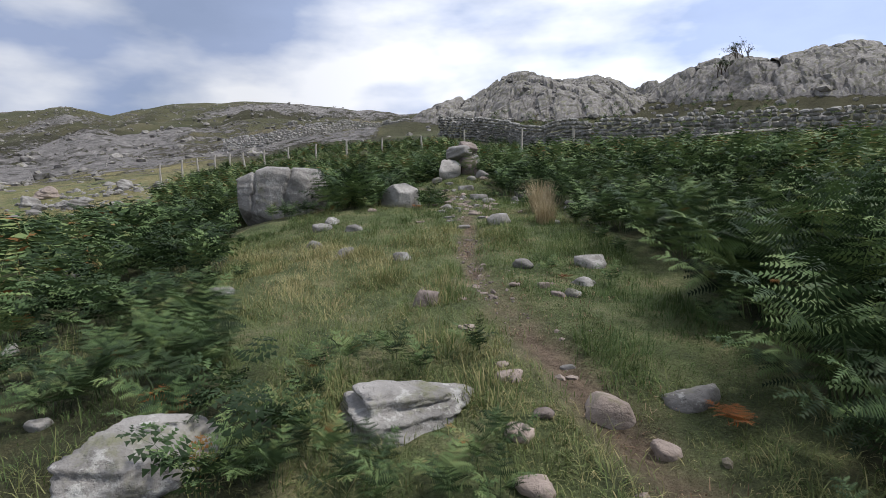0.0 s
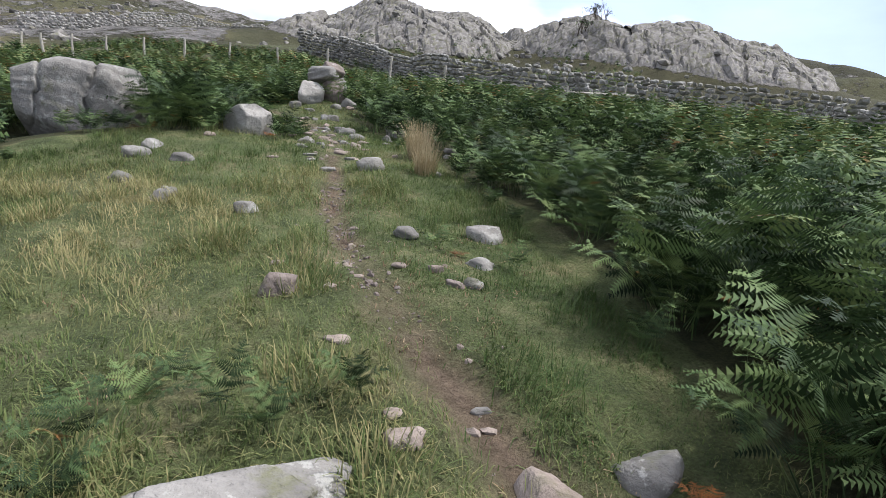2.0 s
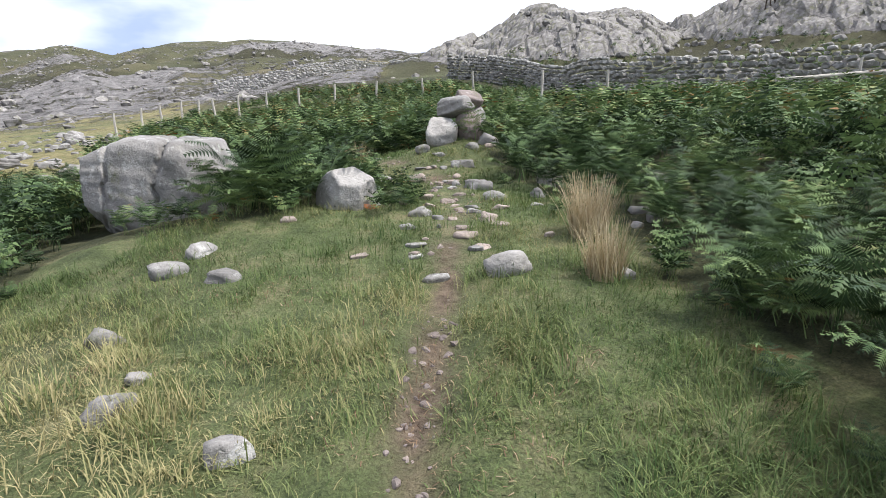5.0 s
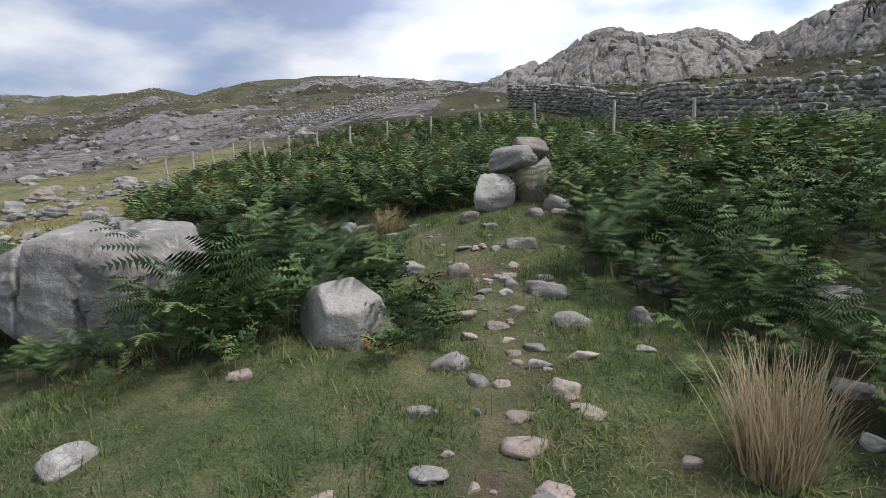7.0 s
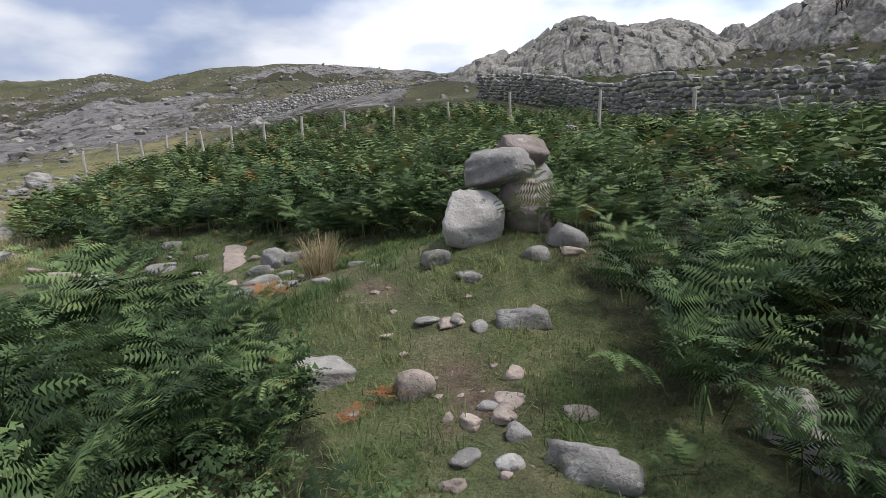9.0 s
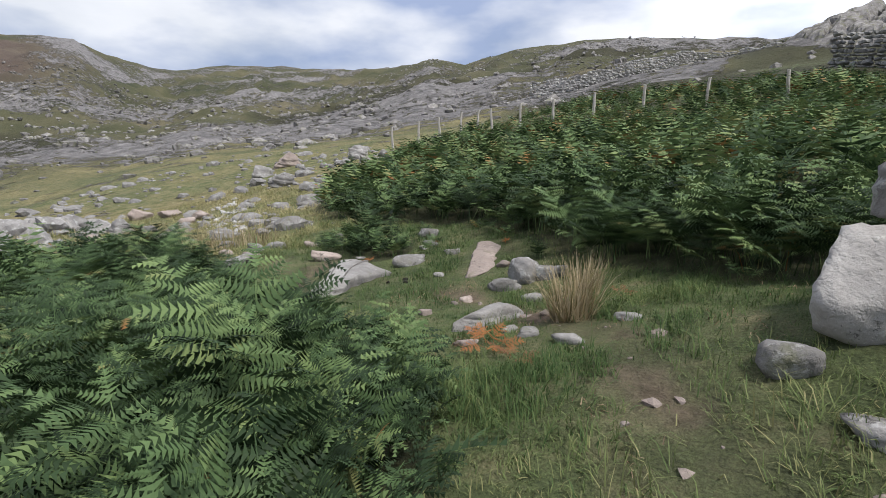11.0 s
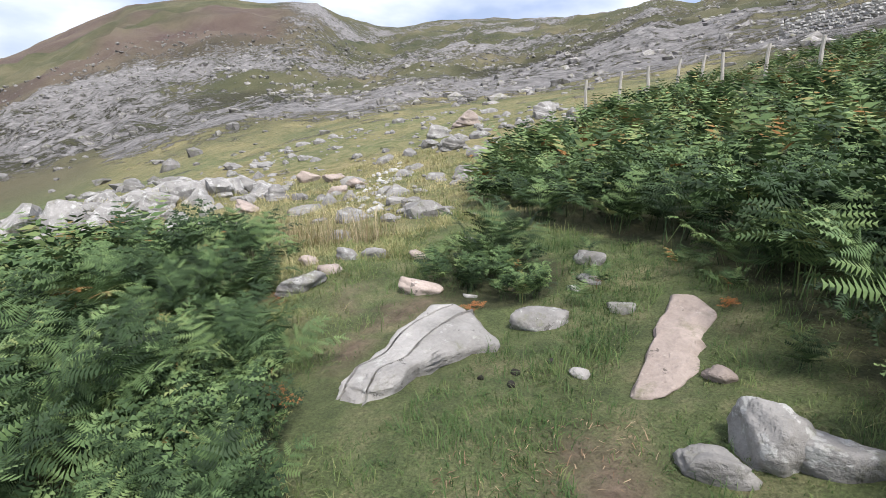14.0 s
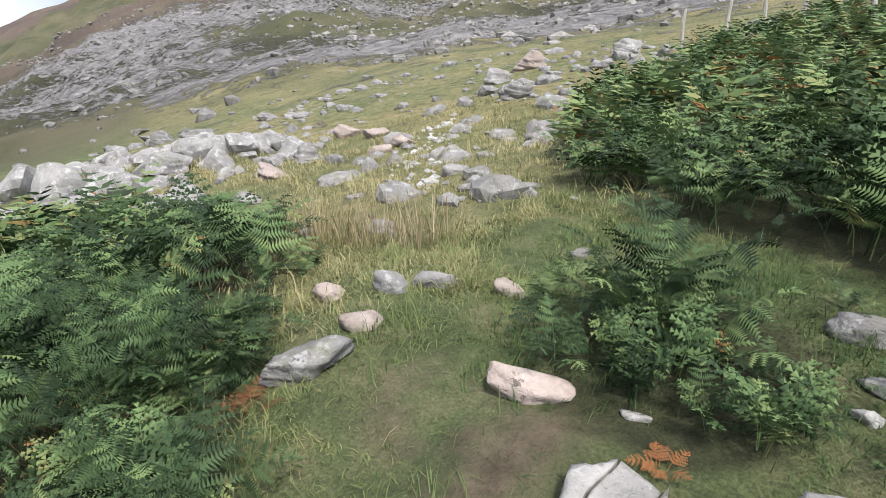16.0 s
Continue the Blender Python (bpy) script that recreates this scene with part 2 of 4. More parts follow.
def land_material():
    m, n, l, b = material("hillside", 0.95)
    where = n.new("ShaderNodeTexCoord").outputs["Object"]
    bare, stone, heath, fern, far_off, dry = (n.new("ShaderNodeAttribute") for _ in range(6))
    for node, key in ((bare, "bare"), (stone, "stone"), (heath, "heath"), (fern, "fern"), (far_off, "moor"), (dry, "dry")):
        node.attribute_name = key
    broad, mid, fine = noise_node(n, l, where, 0.35, 5), noise_node(n, l, where, 2.4, 6, 0.65), noise_node(n, l, where, 55, 6, 0.75)
    far = noise_node(n, l, where, 0.035, 8, 0.65)
    turf = ramp_node(n, l, mid, (0.3, (0.055, 0.075, 0.03)), (0.5, (0.11, 0.135, 0.055)), (0.72, (0.22, 0.2, 0.11)))
    moor = ramp_node(n, l, far, (0.32, (0.035, 0.042, 0.02)), (0.5, (0.075, 0.074, 0.038)), (0.68, (0.13, 0.112, 0.068)))
    turf = mix_node(n, l, math_node(n, l, "MAXIMUM", far_off.outputs["Fac"], ramp_node(n, l, broad, (0.45, grey3(0)), (0.7, grey3(0.4)))), turf, moor)
    turf = mix_node(n, l, dry.outputs["Fac"], turf, ramp_node(n, l, mid, (0.32, (0.11, 0.115, 0.045)), (0.5, (0.20, 0.175, 0.085)), (0.7, (0.28, 0.235, 0.125))))
    turf = mix_node(n, l, heath.outputs["Fac"], turf, ramp_node(n, l, far, (0.35, (0.075, 0.05, 0.045)), (0.7, (0.12, 0.095, 0.07))))
    # litter under the bracken, darkened almost to black as painted shade between the fronds
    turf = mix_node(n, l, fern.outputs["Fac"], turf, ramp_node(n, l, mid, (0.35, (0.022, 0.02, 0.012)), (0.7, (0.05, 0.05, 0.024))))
    turf = mix_node(n, l, 0.8, turf, ramp_node(n, l, fine, (0.3, grey3(0.3)), (0.7, grey3(1.6))), "MULTIPLY")
    soil = ramp_node(n, l, noise_node(n, l, where, 7, 7, 0.7), (0.3, (0.075, 0.052, 0.038)), (0.7, (0.23, 0.17, 0.125)))
    colour = mix_node(n, l, bare.outputs["Fac"], turf, soil)
    rock = ramp_node(n, l, noise_node(n, l, where, 0.8, 8, 0.7), (0.3, (0.085, 0.08, 0.078)), (0.52, (0.20, 0.19, 0.185)), (0.72, (0.32, 0.30, 0.295)))
    cell = n.new("ShaderNodeTexVoronoi")
    cell.inputs["Scale"].default_value = 0.45
    l.new(where, cell.inputs["Vector"])
    rock = mix_node(n, l, 0.5, rock, ramp_node(n, l, cell.outputs["Distance"], (0.1, grey3(1.2)), (0.9, grey3(0.55))), "MULTIPLY")
    patch = math_node(n, l, "ADD", noise_node(n, l, where, 0.13, 9, 0.75), noise_node(n, l, where, 0.7, 6, 0.75))
    lump = math_node(n, l, "ADD", patch, stone.outputs["Fac"])
    mask = ramp_node(n, l, math_node(n, l, "SUBTRACT", lump, 1.0), (0.48, grey3(0)), (0.58, grey3(1)))
    l.new(mix_node(n, l, mask, colour, rock), b.inputs["Base Color"])
    height = math_node(n, l, "ADD", noise_node(n, l, where, 14, 8, 0.75), math_node(n, l, "MULTIPLY", noise_node(n, l, where, 0.5, 8, 0.7), 6.0))
    bump_node(n, l, b, height, 0.9, 0.08)
    coarse = n.new("ShaderNodeBump")
    coarse.inputs["Strength"].default_value, coarse.inputs["Distance"].default_value = 0.8, 1.6
    l.new(math_node(n, l, "MULTIPLY", noise_node(n, l, where, 0.22, 9, 0.7), mask), coarse.inputs["Height"])
    l.new(coarse.outputs[0], n["Bump"].inputs["Normal"])
    return m


LAND = land_material()


def blade_material(name, *stops, gloss=0.58, glow=0.25):
    """Leaves and blades: colour by the 'tint' of each plant, thin enough for light to pass."""
    m, n, l, b = material(name, gloss)
    b.inputs["Specular IOR Level"].default_value = 0.12
    tint = n.new("ShaderNodeAttribute")
    tint.attribute_name = "tint"
    where = n.new("ShaderNodeTexCoord").outputs["Object"]
    fac = math_node(n, l, "ADD", tint.outputs["Fac"], math_node(n, l, "MULTIPLY", n.new("ShaderNodeObjectInfo").outputs["Random"], 0.12))
    fac = math_node(n, l, "ADD", fac, math_node(n, l, "MULTIPLY", math_node(n, l, "SUBTRACT", noise_node(n, l, where, 6, 3), 0.5), 0.25))
    colour = ramp_node(n, l, fac, *stops)
    l.new(colour, b.inputs["Base Color"])
    thin = n.new("ShaderNodeBsdfTranslucent")
    l.new(colour, thin.inputs["Color"])
    both = n.new("ShaderNodeMixShader")
    both.inputs[0].default_value = glow
    l.new(b.outputs[0], both.inputs[1])
    l.new(thin.outputs[0], both.inputs[2])
    l.new(both.outputs[0], n["Material Output"].inputs["Surface"])
    return m


FERN = blade_material("bracken_leaf", (0.0, (0.012, 0.022, 0.01)), (0.3, (0.036, 0.062, 0.026)), (0.5, (0.085, 0.135, 0.054)), (0.75, (0.16, 0.22, 0.085)), (0.9, (0.19, 0.2, 0.08)), (0.98, (0.2, 0.1, 0.035)), glow=0.12)
DEAD_FERN = blade_material("dead_bracken_leaf", (0.0, (0.09, 0.05, 0.03)), (0.6, (0.21, 0.10, 0.05)), (1.0, (0.44, 0.17, 0.055)))
GRASS = blade_material("grass_blade", (0.0, (0.055, 0.10, 0.034)), (0.42, (0.15, 0.19, 0.072)), (0.75, (0.28, 0.26, 0.125)), (1.0, (0.41, 0.355, 0.19)))
RUSH = blade_material("dry_rush", (0.0, (0.16, 0.15, 0.06)), (0.4, (0.34, 0.27, 0.16)), (1.0, (0.50, 0.42, 0.29)))


def wood_material():
    m, n, l, b = material("weathered_wood", 0.85)
    where = n.new("ShaderNodeTexCoord").outputs["Object"]
    stretch = n.new("ShaderNodeMapping")
    stretch.inputs["Scale"].default_value = (14, 14, 1.2)
    l.new(where, stretch.inputs["Vector"])
    g = noise_node(n, l, stretch.outputs[0], 3, 6, 0.7)
    l.new(ramp_node(n, l, g, (0.3, (0.24, 0.22, 0.195)), (0.7, (0.52, 0.49, 0.44))), b.inputs["Base Color"])
    bump_node(n, l, b, g, 0.6, 0.01)
    return m


WOOD = wood_material()
CLOD = rock_material("dark_earth", (0.012, 0.011, 0.009), (0.03, 0.027, 0.022), (0.04, 0.035, 0.03), 0.8)
BARK = material("twig_bark")[0]
BARK.node_tree.nodes["Principled BSDF"].inputs["Base Color"].default_value = (0.07, 0.055, 0.045, 1)


# ---- builders ----
def mesh_of(name, verts, tris, mat, smooth=False, **point_values):
    """A mesh from arrays of corners and of triangles (or quads), with values per corner."""
    me = bpy.data.meshes.new(name)
    verts, tris = np.asarray(verts, np.float32), np.asarray(tris, np.int32)
    k = tris.shape[1]
    me.vertices.add(len(verts))
    me.vertices.foreach_set("co", verts.ravel())
    me.loops.add(tris.size)
    me.loops.foreach_set("vertex_index", tris.ravel())
    me.polygons.add(len(tris))
    me.polygons.foreach_set("loop_start", np.arange(0, tris.size, k, dtype=np.int32))
    me.polygons.foreach_set("use_smooth", np.full(len(tris), smooth))
    for key, values in point_values.items():
        me.attributes.new(key, "FLOAT", "POINT").data.foreach_set("value", np.asarray(values, np.float32))
    me.update(calc_edges=True)
    me.materials.append(mat)
    return me


def inside(x, y, corners):
    hit = np.zeros(np.shape(x), bool)
    for (ax, ay), (bx, by) in zip(corners, corners[1:] + corners[:1]):
        if ay != by:
            hit ^= ((ay > y) != (by > y)) & (x < (bx - ax) * (y - ay) / (by - ay) + ax)
    return hit


def ball(steps):
    bm = bmesh.new()
    bmesh.ops.create_icosphere(bm, subdivisions=steps, radius=1.0)
    v = np.array([p.co[:] for p in bm.verts])
    f = np.array([[p.index for p in q.verts] for q in bm.faces])
    bm.free()
    return v, f


BALLS = {k: ball(k) for k in (1, 2, 3, 4, 5, 6)}


def rock_shape(steps, rng, cuts=11, rough=0.06, flat=0.0):
    """A lump cut by random planes, its edges worn, about 1 from the middle to the sides."""
    v, f = BALLS[steps]
    n = rng.normal(size=(cuts, 3))
    n /= np.linalg.norm(n, axis=1)[:, None]
    d = rng.uniform(0.42, 0.74, cuts)
    if flat:
        n[0], d[0] = (rng.uniform(-0.15, 0.15), rng.uniform(-0.15, 0.15), 1), flat
    reach = d[None] / np.maximum(v @ n.T, 0.12)
    r = -np.log(np.exp(-reach * 60).sum(1) + np.exp(-60 * 1.0)) / 60
    p = v * r[:, None]
    o = rng.uniform(0, 50, 3)
    wob = sum(a * grain(p[:, 0] + o[0] + 3.1 * p[:, 2], p[:, 1] + o[1] - 2.3 * p[:, 2], s, k) for k, (s, a) in enumerate(((0.7, 1.0), (0.33, 0.55), (0.15, 0.35), (0.07, 0.22))))
    p = p + v * (rough * wob)[:, None]
    return p / np.abs(p).max(0), f


ROCK_COUNT = [0]


def rock(x, y, w, d, h, turn=0.0, name="rock", label="", mat=ROCK, sunk=0.42, flat=0.0, lift=0.0, tip=0.0, steps=None, rough=0.085, boxy=1.0):
    """One stone: width, depth and height above the ground, turned by degrees, set into the ground."""
    ROCK_COUNT[0] += 1
    rng = np.random.default_rng(100 + ROCK_COUNT[0])
    steps = steps or (5 if max(w, h) > 1.1 else 4 if max(w, h) > 0.42 else 3)
    p, f = rock_shape(steps, rng, rng.integers(8, 13), rough, flat)
    boxy = 0.88 if boxy == 1.0 and w < 0.6 else boxy
    h = 0.8 * h if w < 0.3 and name == "rock" else h
    p = np.sign(p) * np.abs(p) ** boxy
    full = h / (1 - sunk)
    p = p * (w / 2, d / 2, full / 2)
    ob = new(name, mesh_of(name, p, f, mat, True))
    z = float(ground(x, y)) - sunk * full + full / 2 + lift
    ob.matrix_world = pose(x, y, z, 0, tip, turn)
    size = "large" if w > 0.9 else "small" if w < 0.28 else "weathered"
    tint = "pinkish" if mat is PINK_ROCK else "brown" if mat is DARK_ROCK else "grey"
    kind = "boulder" if w > 0.75 else "rock" if w > 0.3 else "stone"
    ob.name = kind if name == "rock" else name
    tagged(ob, label or f"{size} {tint} lichen-spotted {kind} sunk in the grass", kind, group="loose rocks on the slope")
    return ob


def part(name, me, parent, label=""):
    ob = new(name, me)
    ob.parent = parent
    return tagged(ob, label) if label else ob


# ---- the ground ----
RIGHT_FERN = [(1.75, -1), (1.8, 2.3), (2.2, 3.5), (2.35, 5.2), (2.3, 6.7), (1.9, 8), (1.85, 9.5), (1.65, 10.5), (1.3, 11.8), (0.95, 12.6), (0.85, 13.7), (0.2, 15.4), (-1.1, 16.5), (-2.6, 17.2), (-3.4, 17.9), (-4.6, 18.8), (-6.2, 19), (-8, 19), (-11, 20.2), (-13.5, 23.5), (-15, 29), (-12, 36), (-2, 44), (6, 36), (11, 29), (20, 17), (19, 5), (10, -2)]
LEFT_FERN = [(-0.8, 1), (-0.8, 2.6), (-1.4, 3.2), (-2.3, 4.8), (-3.0, 6.8), (-4.0, 9.6), (-2.7, 9.95), (-1.8, 10.25), (-1.5, 10.75), (-0.55, 10.65), (-0.45, 11.3), (-0.7, 11.9), (-1.45, 12.9), (-2.3, 14.0), (-3.3, 14.4), (-4.7, 14.8), (-6.3, 15.1), (-7.7, 15.4), (-8.4, 15.8), (-11.3, 15.9), (-13, 14.8), (-14.5, 12), (-12, 7), (-9, 2), (-5, -1)]


def fern_cover(x, y):
    return inside(x, y, RIGHT_FERN) | inside(x, y, LEFT_FERN) | (np.hypot(x + 6.12, y - 17.35) < 0.72)


SPOKES = 480
radii = [0.0001] + [0.08 * k for k in range(1, 205)]
while radii[-1] < 1700:
    radii.append(radii[-1] * 1.026)
radii = np.array(radii)
angle = np.arange(SPOKES) * 2 * math.pi / SPOKES
gx = (-1.0 + radii[:, None] * np.sin(angle)[None]).ravel()
gy = (9.0 + radii[:, None] * np.cos(angle)[None]).ravel()
gz = ground(gx, gy)
row, col = np.meshgrid(np.arange(len(radii) - 1), np.arange(SPOKES), indexing="ij")
a0 = row * SPOKES + col
a1 = row * SPOKES + (col + 1) % SPOKES
quads = np.stack([a0, a0 + SPOKES, a1 + SPOKES, a1], -1).reshape(-1, 4)
far_r, bearing = np.hypot(gx + 1, gy - 9), np.degrees(np.arctan2(gx + 1, gy - 9))
knoll = crags(gx, gy)
stone_mask = 0.60 * ease(35, 90, far_r) * (0.75 + 0.45 * grain(gx, gy, 40, 8)) + 0.9 * ease(0.6, 2.0, knoll)
stone_mask += 0.12 * ease(-70, -95, bearing) * ease(60, 140, far_r) - 0.6 * ease(-70, -80, bearing) * ease(200, 280, far_r)
moor_mask = ease(28, 60, far_r)
field = (1 - ease(60, 80, far_r)) * ease(-8, -11, gx) * ease(12, 15, gy)
stone_mask += 0.34 * field
rut = 0.13 + 0.04 * (1 - ease(4.4, 5.2, gy)) + 0.16 * ease(8.5, 10, gy)
soil_mask = np.exp(-(track(gx, gy, TRAIL) / rut) ** 2) * (0.45 + 0.55 * ease(-0.3, 0.5, lumps(gx, gy, 0.5, 12))) * (1 - 0.75 * ease(7.6, 8.6, gy) * ease(0.35, -0.25, lumps(gx, gy, 0.7, 13)))
soil_mask = np.maximum(soil_mask, 0.9 * np.exp(-(track(gx, gy, [(-5.4, 15.2), (-5.85, 15.9), (-6.05, 16.5)]) / 0.15) ** 2) * ease(-0.5, 0.2, lumps(gx, gy, 0.35, 19)))
soil_mask = np.maximum(soil_mask, 0.85 * bump(gx, gy, -6.3, 16.1, 0.5, 0.35) * ease(-0.4, 0.3, lumps(gx, gy, 0.35, 18))) * ease(1.5, 3.0, 16 - far_r + 1)
heath_mask = ease(-66, -76, bearing) * ease(150, 240, far_r) * ease(-0.6, 0.0, lumps(gx, gy, 90, 15)) * 0.95
# near: shade painted on the ground under bracken; farther off: patches of bracken
fern_and_shade_mask = fern_cover(gx, gy) * 0.7 + 0.9 * ease(-0.05, 0.25, lumps(gx, gy, 45, 21)) * ease(45, 90, far_r) * (1 - ease(160, 260, far_r)) + 0.9 * ease(26, 32, far_r) * (1 - ease(60, 80, far_r)) * ease(-32, -22, bearing) * ease(-0.9, -0.1, lumps(gx, gy, 9, 22)) * (1 - ease(0.5, 2, knoll))
land = new("ground", mesh_of("ground", np.stack([gx, gy, gz], 1), quads, LAND, True, bare=np.clip(soil_mask, 0, 1), stone=np.clip(stone_mask, 0, 1), heath=np.clip(heath_mask, 0, 1), fern=np.clip(fern_and_shade_mask, 0, 1), moor=moor_mask, dry=np.clip(field * (0.55 + 0.5 * lumps(gx, gy, 3, 31)), 0, 1)))
tagged(land, "grassy, rocky hillside with a worn footpath and far craggy hills", "ground", kind="structure")


# ---- boulders and stones ----
rock(0.84, 2.96, 0.33, 0.26, 0.14, -16, mat=PINK_ROCK)
rock(1.35, 2.99, 0.38, 0.29, 0.12, -24)
rock(1.03, 2.60, 0.16, 0.12, 0.12, -21, mat=PINK_ROCK)
rock(0.37, 2.35, 0.24, 0.19, 0.09, -8, mat=PINK_ROCK, flat=0.6)
rock(0.33, 2.71, 0.16, 0.12, 0.08, -6, mat=PINK_ROCK)
rock(0.34, 3.26, 0.21, 0.11, 0.07, -6, mat=PINK_ROCK)
rock(0.31, 3.41, 0.10, 0.08, 0.03, -5, mat=PINK_ROCK)
rock(0.09, 4.02, 0.15, 0.08, 0.05, -1, mat=PINK_ROCK)
rock(0.75, 3.49, 0.12, 0.06, 0.04, -12)
rock(0.47, 2.87, 0.14, 0.10, 0.05, -9, mat=DARK_ROCK)
rock(-0.99, 2.82, 0.19, 0.14, 0.11, 21)
rock(-2.40, 2.99, 0.17, 0.13, 0.08, 40)
rock(-5.47, 10.47, 0.49, 0.37, 0.28, 28)
rock(-12.63, 15.22, 0.85, 0.65, 0.45, 40)
rock(-17.69, 24.27, 1.35, 0.76, 0.44, 36)
rock(-5.46, 7.47, 0.28, 0.21, 0.16, 37)
rock(-3.78, 4.40, 0.15, 0.11, 0.11, 41)
rock(-2.38, 5.32, 0.30, 0.16, 0.10, 25)
rock(-0.23, 4.64, 0.29, 0.22, 0.18, 13, mat=DARK_ROCK, label="pitted brown boulder beside the worn footpath")
rock(-1.39, 6.79, 0.29, 0.22, 0.17, 22)
rock(-2.05, 7.66, 0.36, 0.19, 0.12, 25)
rock(-0.66, 6.45, 0.30, 0.16, 0.10, 13, flat=0.6)
rock(0.28, 5.62, 0.07, 0.06, 0.05, -4, mat=PINK_ROCK)
rock(0.73, 5.71, 0.25, 0.19, 0.12, -13)
rock(1.46, 5.83, 0.40, 0.31, 0.16, -26)
rock(1.25, 5.21, 0.25, 0.19, 0.09, -28)
rock(1.05, 4.69, 0.14, 0.11, 0.09, -31)
rock(0.92, 4.69, 0.16, 0.08, 0.05, -27, mat=DARK_ROCK)
rock(0.82, 4.92, 0.13, 0.10, 0.08, -21, mat=PINK_ROCK)
rock(0.58, 4.97, 0.14, 0.07, 0.04, -14, mat=PINK_ROCK)
rock(0.28, 4.90, 0.10, 0.06, 0.03, -5, mat=PINK_ROCK)
rock(-0.29, 5.21, 0.13, 0.07, 0.04, 11, mat=PINK_ROCK)
rock(-2.21, 8.75, 0.39, 0.21, 0.13, 22)
rock(0.07, 4.68, 0.10, 0.05, 0.03, 2, mat=PINK_ROCK)
rock(0.21, 5.10, 0.08, 0.06, 0.03, -3, mat=PINK_ROCK)
rock(1.57, 8.42, 0.29, 0.22, 0.10, -15)
rock(1.51, 12.03, 0.33, 0.25, 0.25, -12, mat=PALE_ROCK)
rock(1.98, 11.91, 0.37, 0.28, 0.21, -18)
rock(1.27, 11.15, 0.21, 0.16, 0.15, -12)
rock(0.76, 11.01, 0.36, 0.20, 0.12, -5)
rock(0.50, 11.81, 0.36, 0.19, 0.12, -2)
rock(0.61, 9.97, 0.22, 0.17, 0.12, -4, mat=PINK_ROCK)
rock(0.30, 13.16, 0.38, 0.20, 0.12, 1, flat=0.6)
rock(-0.10, 13.91, 0.22, 0.17, 0.08, 4)
rock(0.77, 10.40, 0.24, 0.14, 0.08, -6, mat=PINK_ROCK)
rock(-0.16, 10.31, 0.34, 0.18, 0.11, 9)
rock(-0.13, 11.23, 0.21, 0.16, 0.09, 7, mat=PINK_ROCK)
rock(-0.07, 10.86, 0.18, 0.14, 0.07, 6, mat=PINK_ROCK)
rock(0.15, 11.05, 0.21, 0.16, 0.07, 3, mat=PINK_ROCK)
rock(0.30, 11.37, 0.23, 0.12, 0.07, 1, mat=PINK_ROCK)
rock(0.29, 10.51, 0.12, 0.10, 0.04, 1, mat=PINK_ROCK)
rock(0.46, 10.28, 0.21, 0.11, 0.07, -1)
rock(-0.21, 9.67, 0.22, 0.11, 0.07, 11)
rock(-1.53, 10.02, 0.22, 0.13, 0.07, 31, mat=PINK_ROCK)
rock(-2.11, 9.16, 0.37, 0.20, 0.12, 47)
rock(1.19, 10.52, 0.16, 0.11, 0.05, -13)
rock(1.15, 9.32, 0.12, 0.09, 0.06, -17, mat=PINK_ROCK)
rock(-0.01, 9.35, 0.08, 0.05, 0.03, 9, mat=PINK_ROCK)
rock(2.69, 11.10, 0.34, 0.26, 0.18, -29)
rock(2.19, 9.91, 0.29, 0.22, 0.10, -31)
rock(2.01, 9.49, 0.13, 0.10, 0.09, -32)
rock(2.52, 28.36, 0.91, 0.70, 0.48, -6)
rock(3.99, 26.80, 0.94, 0.72, 0.31, -10)
rock(-0.36, 12.53, 0.26, 0.20, 0.13, 7, mat=PINK_ROCK)
rock(0.24, 10.75, 0.13, 0.09, 0.04, 2, mat=PINK_ROCK)
rock(0.11, 9.70, 0.07, 0.05, 0.05, 5)
rock(-1.02, 12.64, 0.47, 0.36, 0.22, 19, flat=0.6, tip=12, mat=PALE_ROCK)
rock(-0.37, 12.46, 0.27, 0.21, 0.20, 9, mat=PINK_ROCK)
rock(0.34, 13.19, 0.38, 0.20, 0.13, -3, flat=0.55)
rock(-0.11, 13.94, 0.26, 0.16, 0.08, 3)
rock(0.56, 11.73, 0.39, 0.21, 0.13, -10)
rock(1.59, 11.81, 0.29, 0.22, 0.22, -31)
rock(0.23, 11.99, 0.14, 0.10, 0.10, -2)
rock(0.55, 12.19, 0.22, 0.12, 0.07, -8, mat=PINK_ROCK)
rock(0.23, 12.57, 0.15, 0.11, 0.08, -2, mat=PINK_ROCK)
rock(-3.07, 16.71, 0.46, 0.36, 0.36, 24, flat=0.6)
rock(0.48, 14.27, 0.30, 0.23, 0.13, -4)
rock(0.79, 14.31, 0.27, 0.14, 0.09, -7, mat=PINK_ROCK)
rock(1.79, 17.48, 0.52, 0.40, 0.18, -11)
rock(-0.07, 11.64, 0.15, 0.08, 0.05, 5, mat=PINK_ROCK)
rock(-0.14, 12.16, 0.08, 0.06, 0.05, 6, mat=PINK_ROCK)
rock(0.16, 11.71, 0.08, 0.05, 0.03, -0, mat=PINK_ROCK)
rock(-2.64, 16.10, 0.29, 0.22, 0.14, 27)
rock(-2.81, 16.81, 0.47, 0.25, 0.15, 25, flat=0.5)
rock(-3.21, 16.42, 0.48, 0.25, 0.16, 32, flat=0.6)
rock(-1.41, 15.08, 0.21, 0.12, 0.07, 10, flat=0.6)
rock(-2.00, 14.73, 0.18, 0.14, 0.09, 29)
rock(-2.23, 14.88, 0.15, 0.11, 0.07, 32)
rock(-2.40, 14.52, 0.21, 0.11, 0.07, 41, mat=PINK_ROCK, flat=0.5)
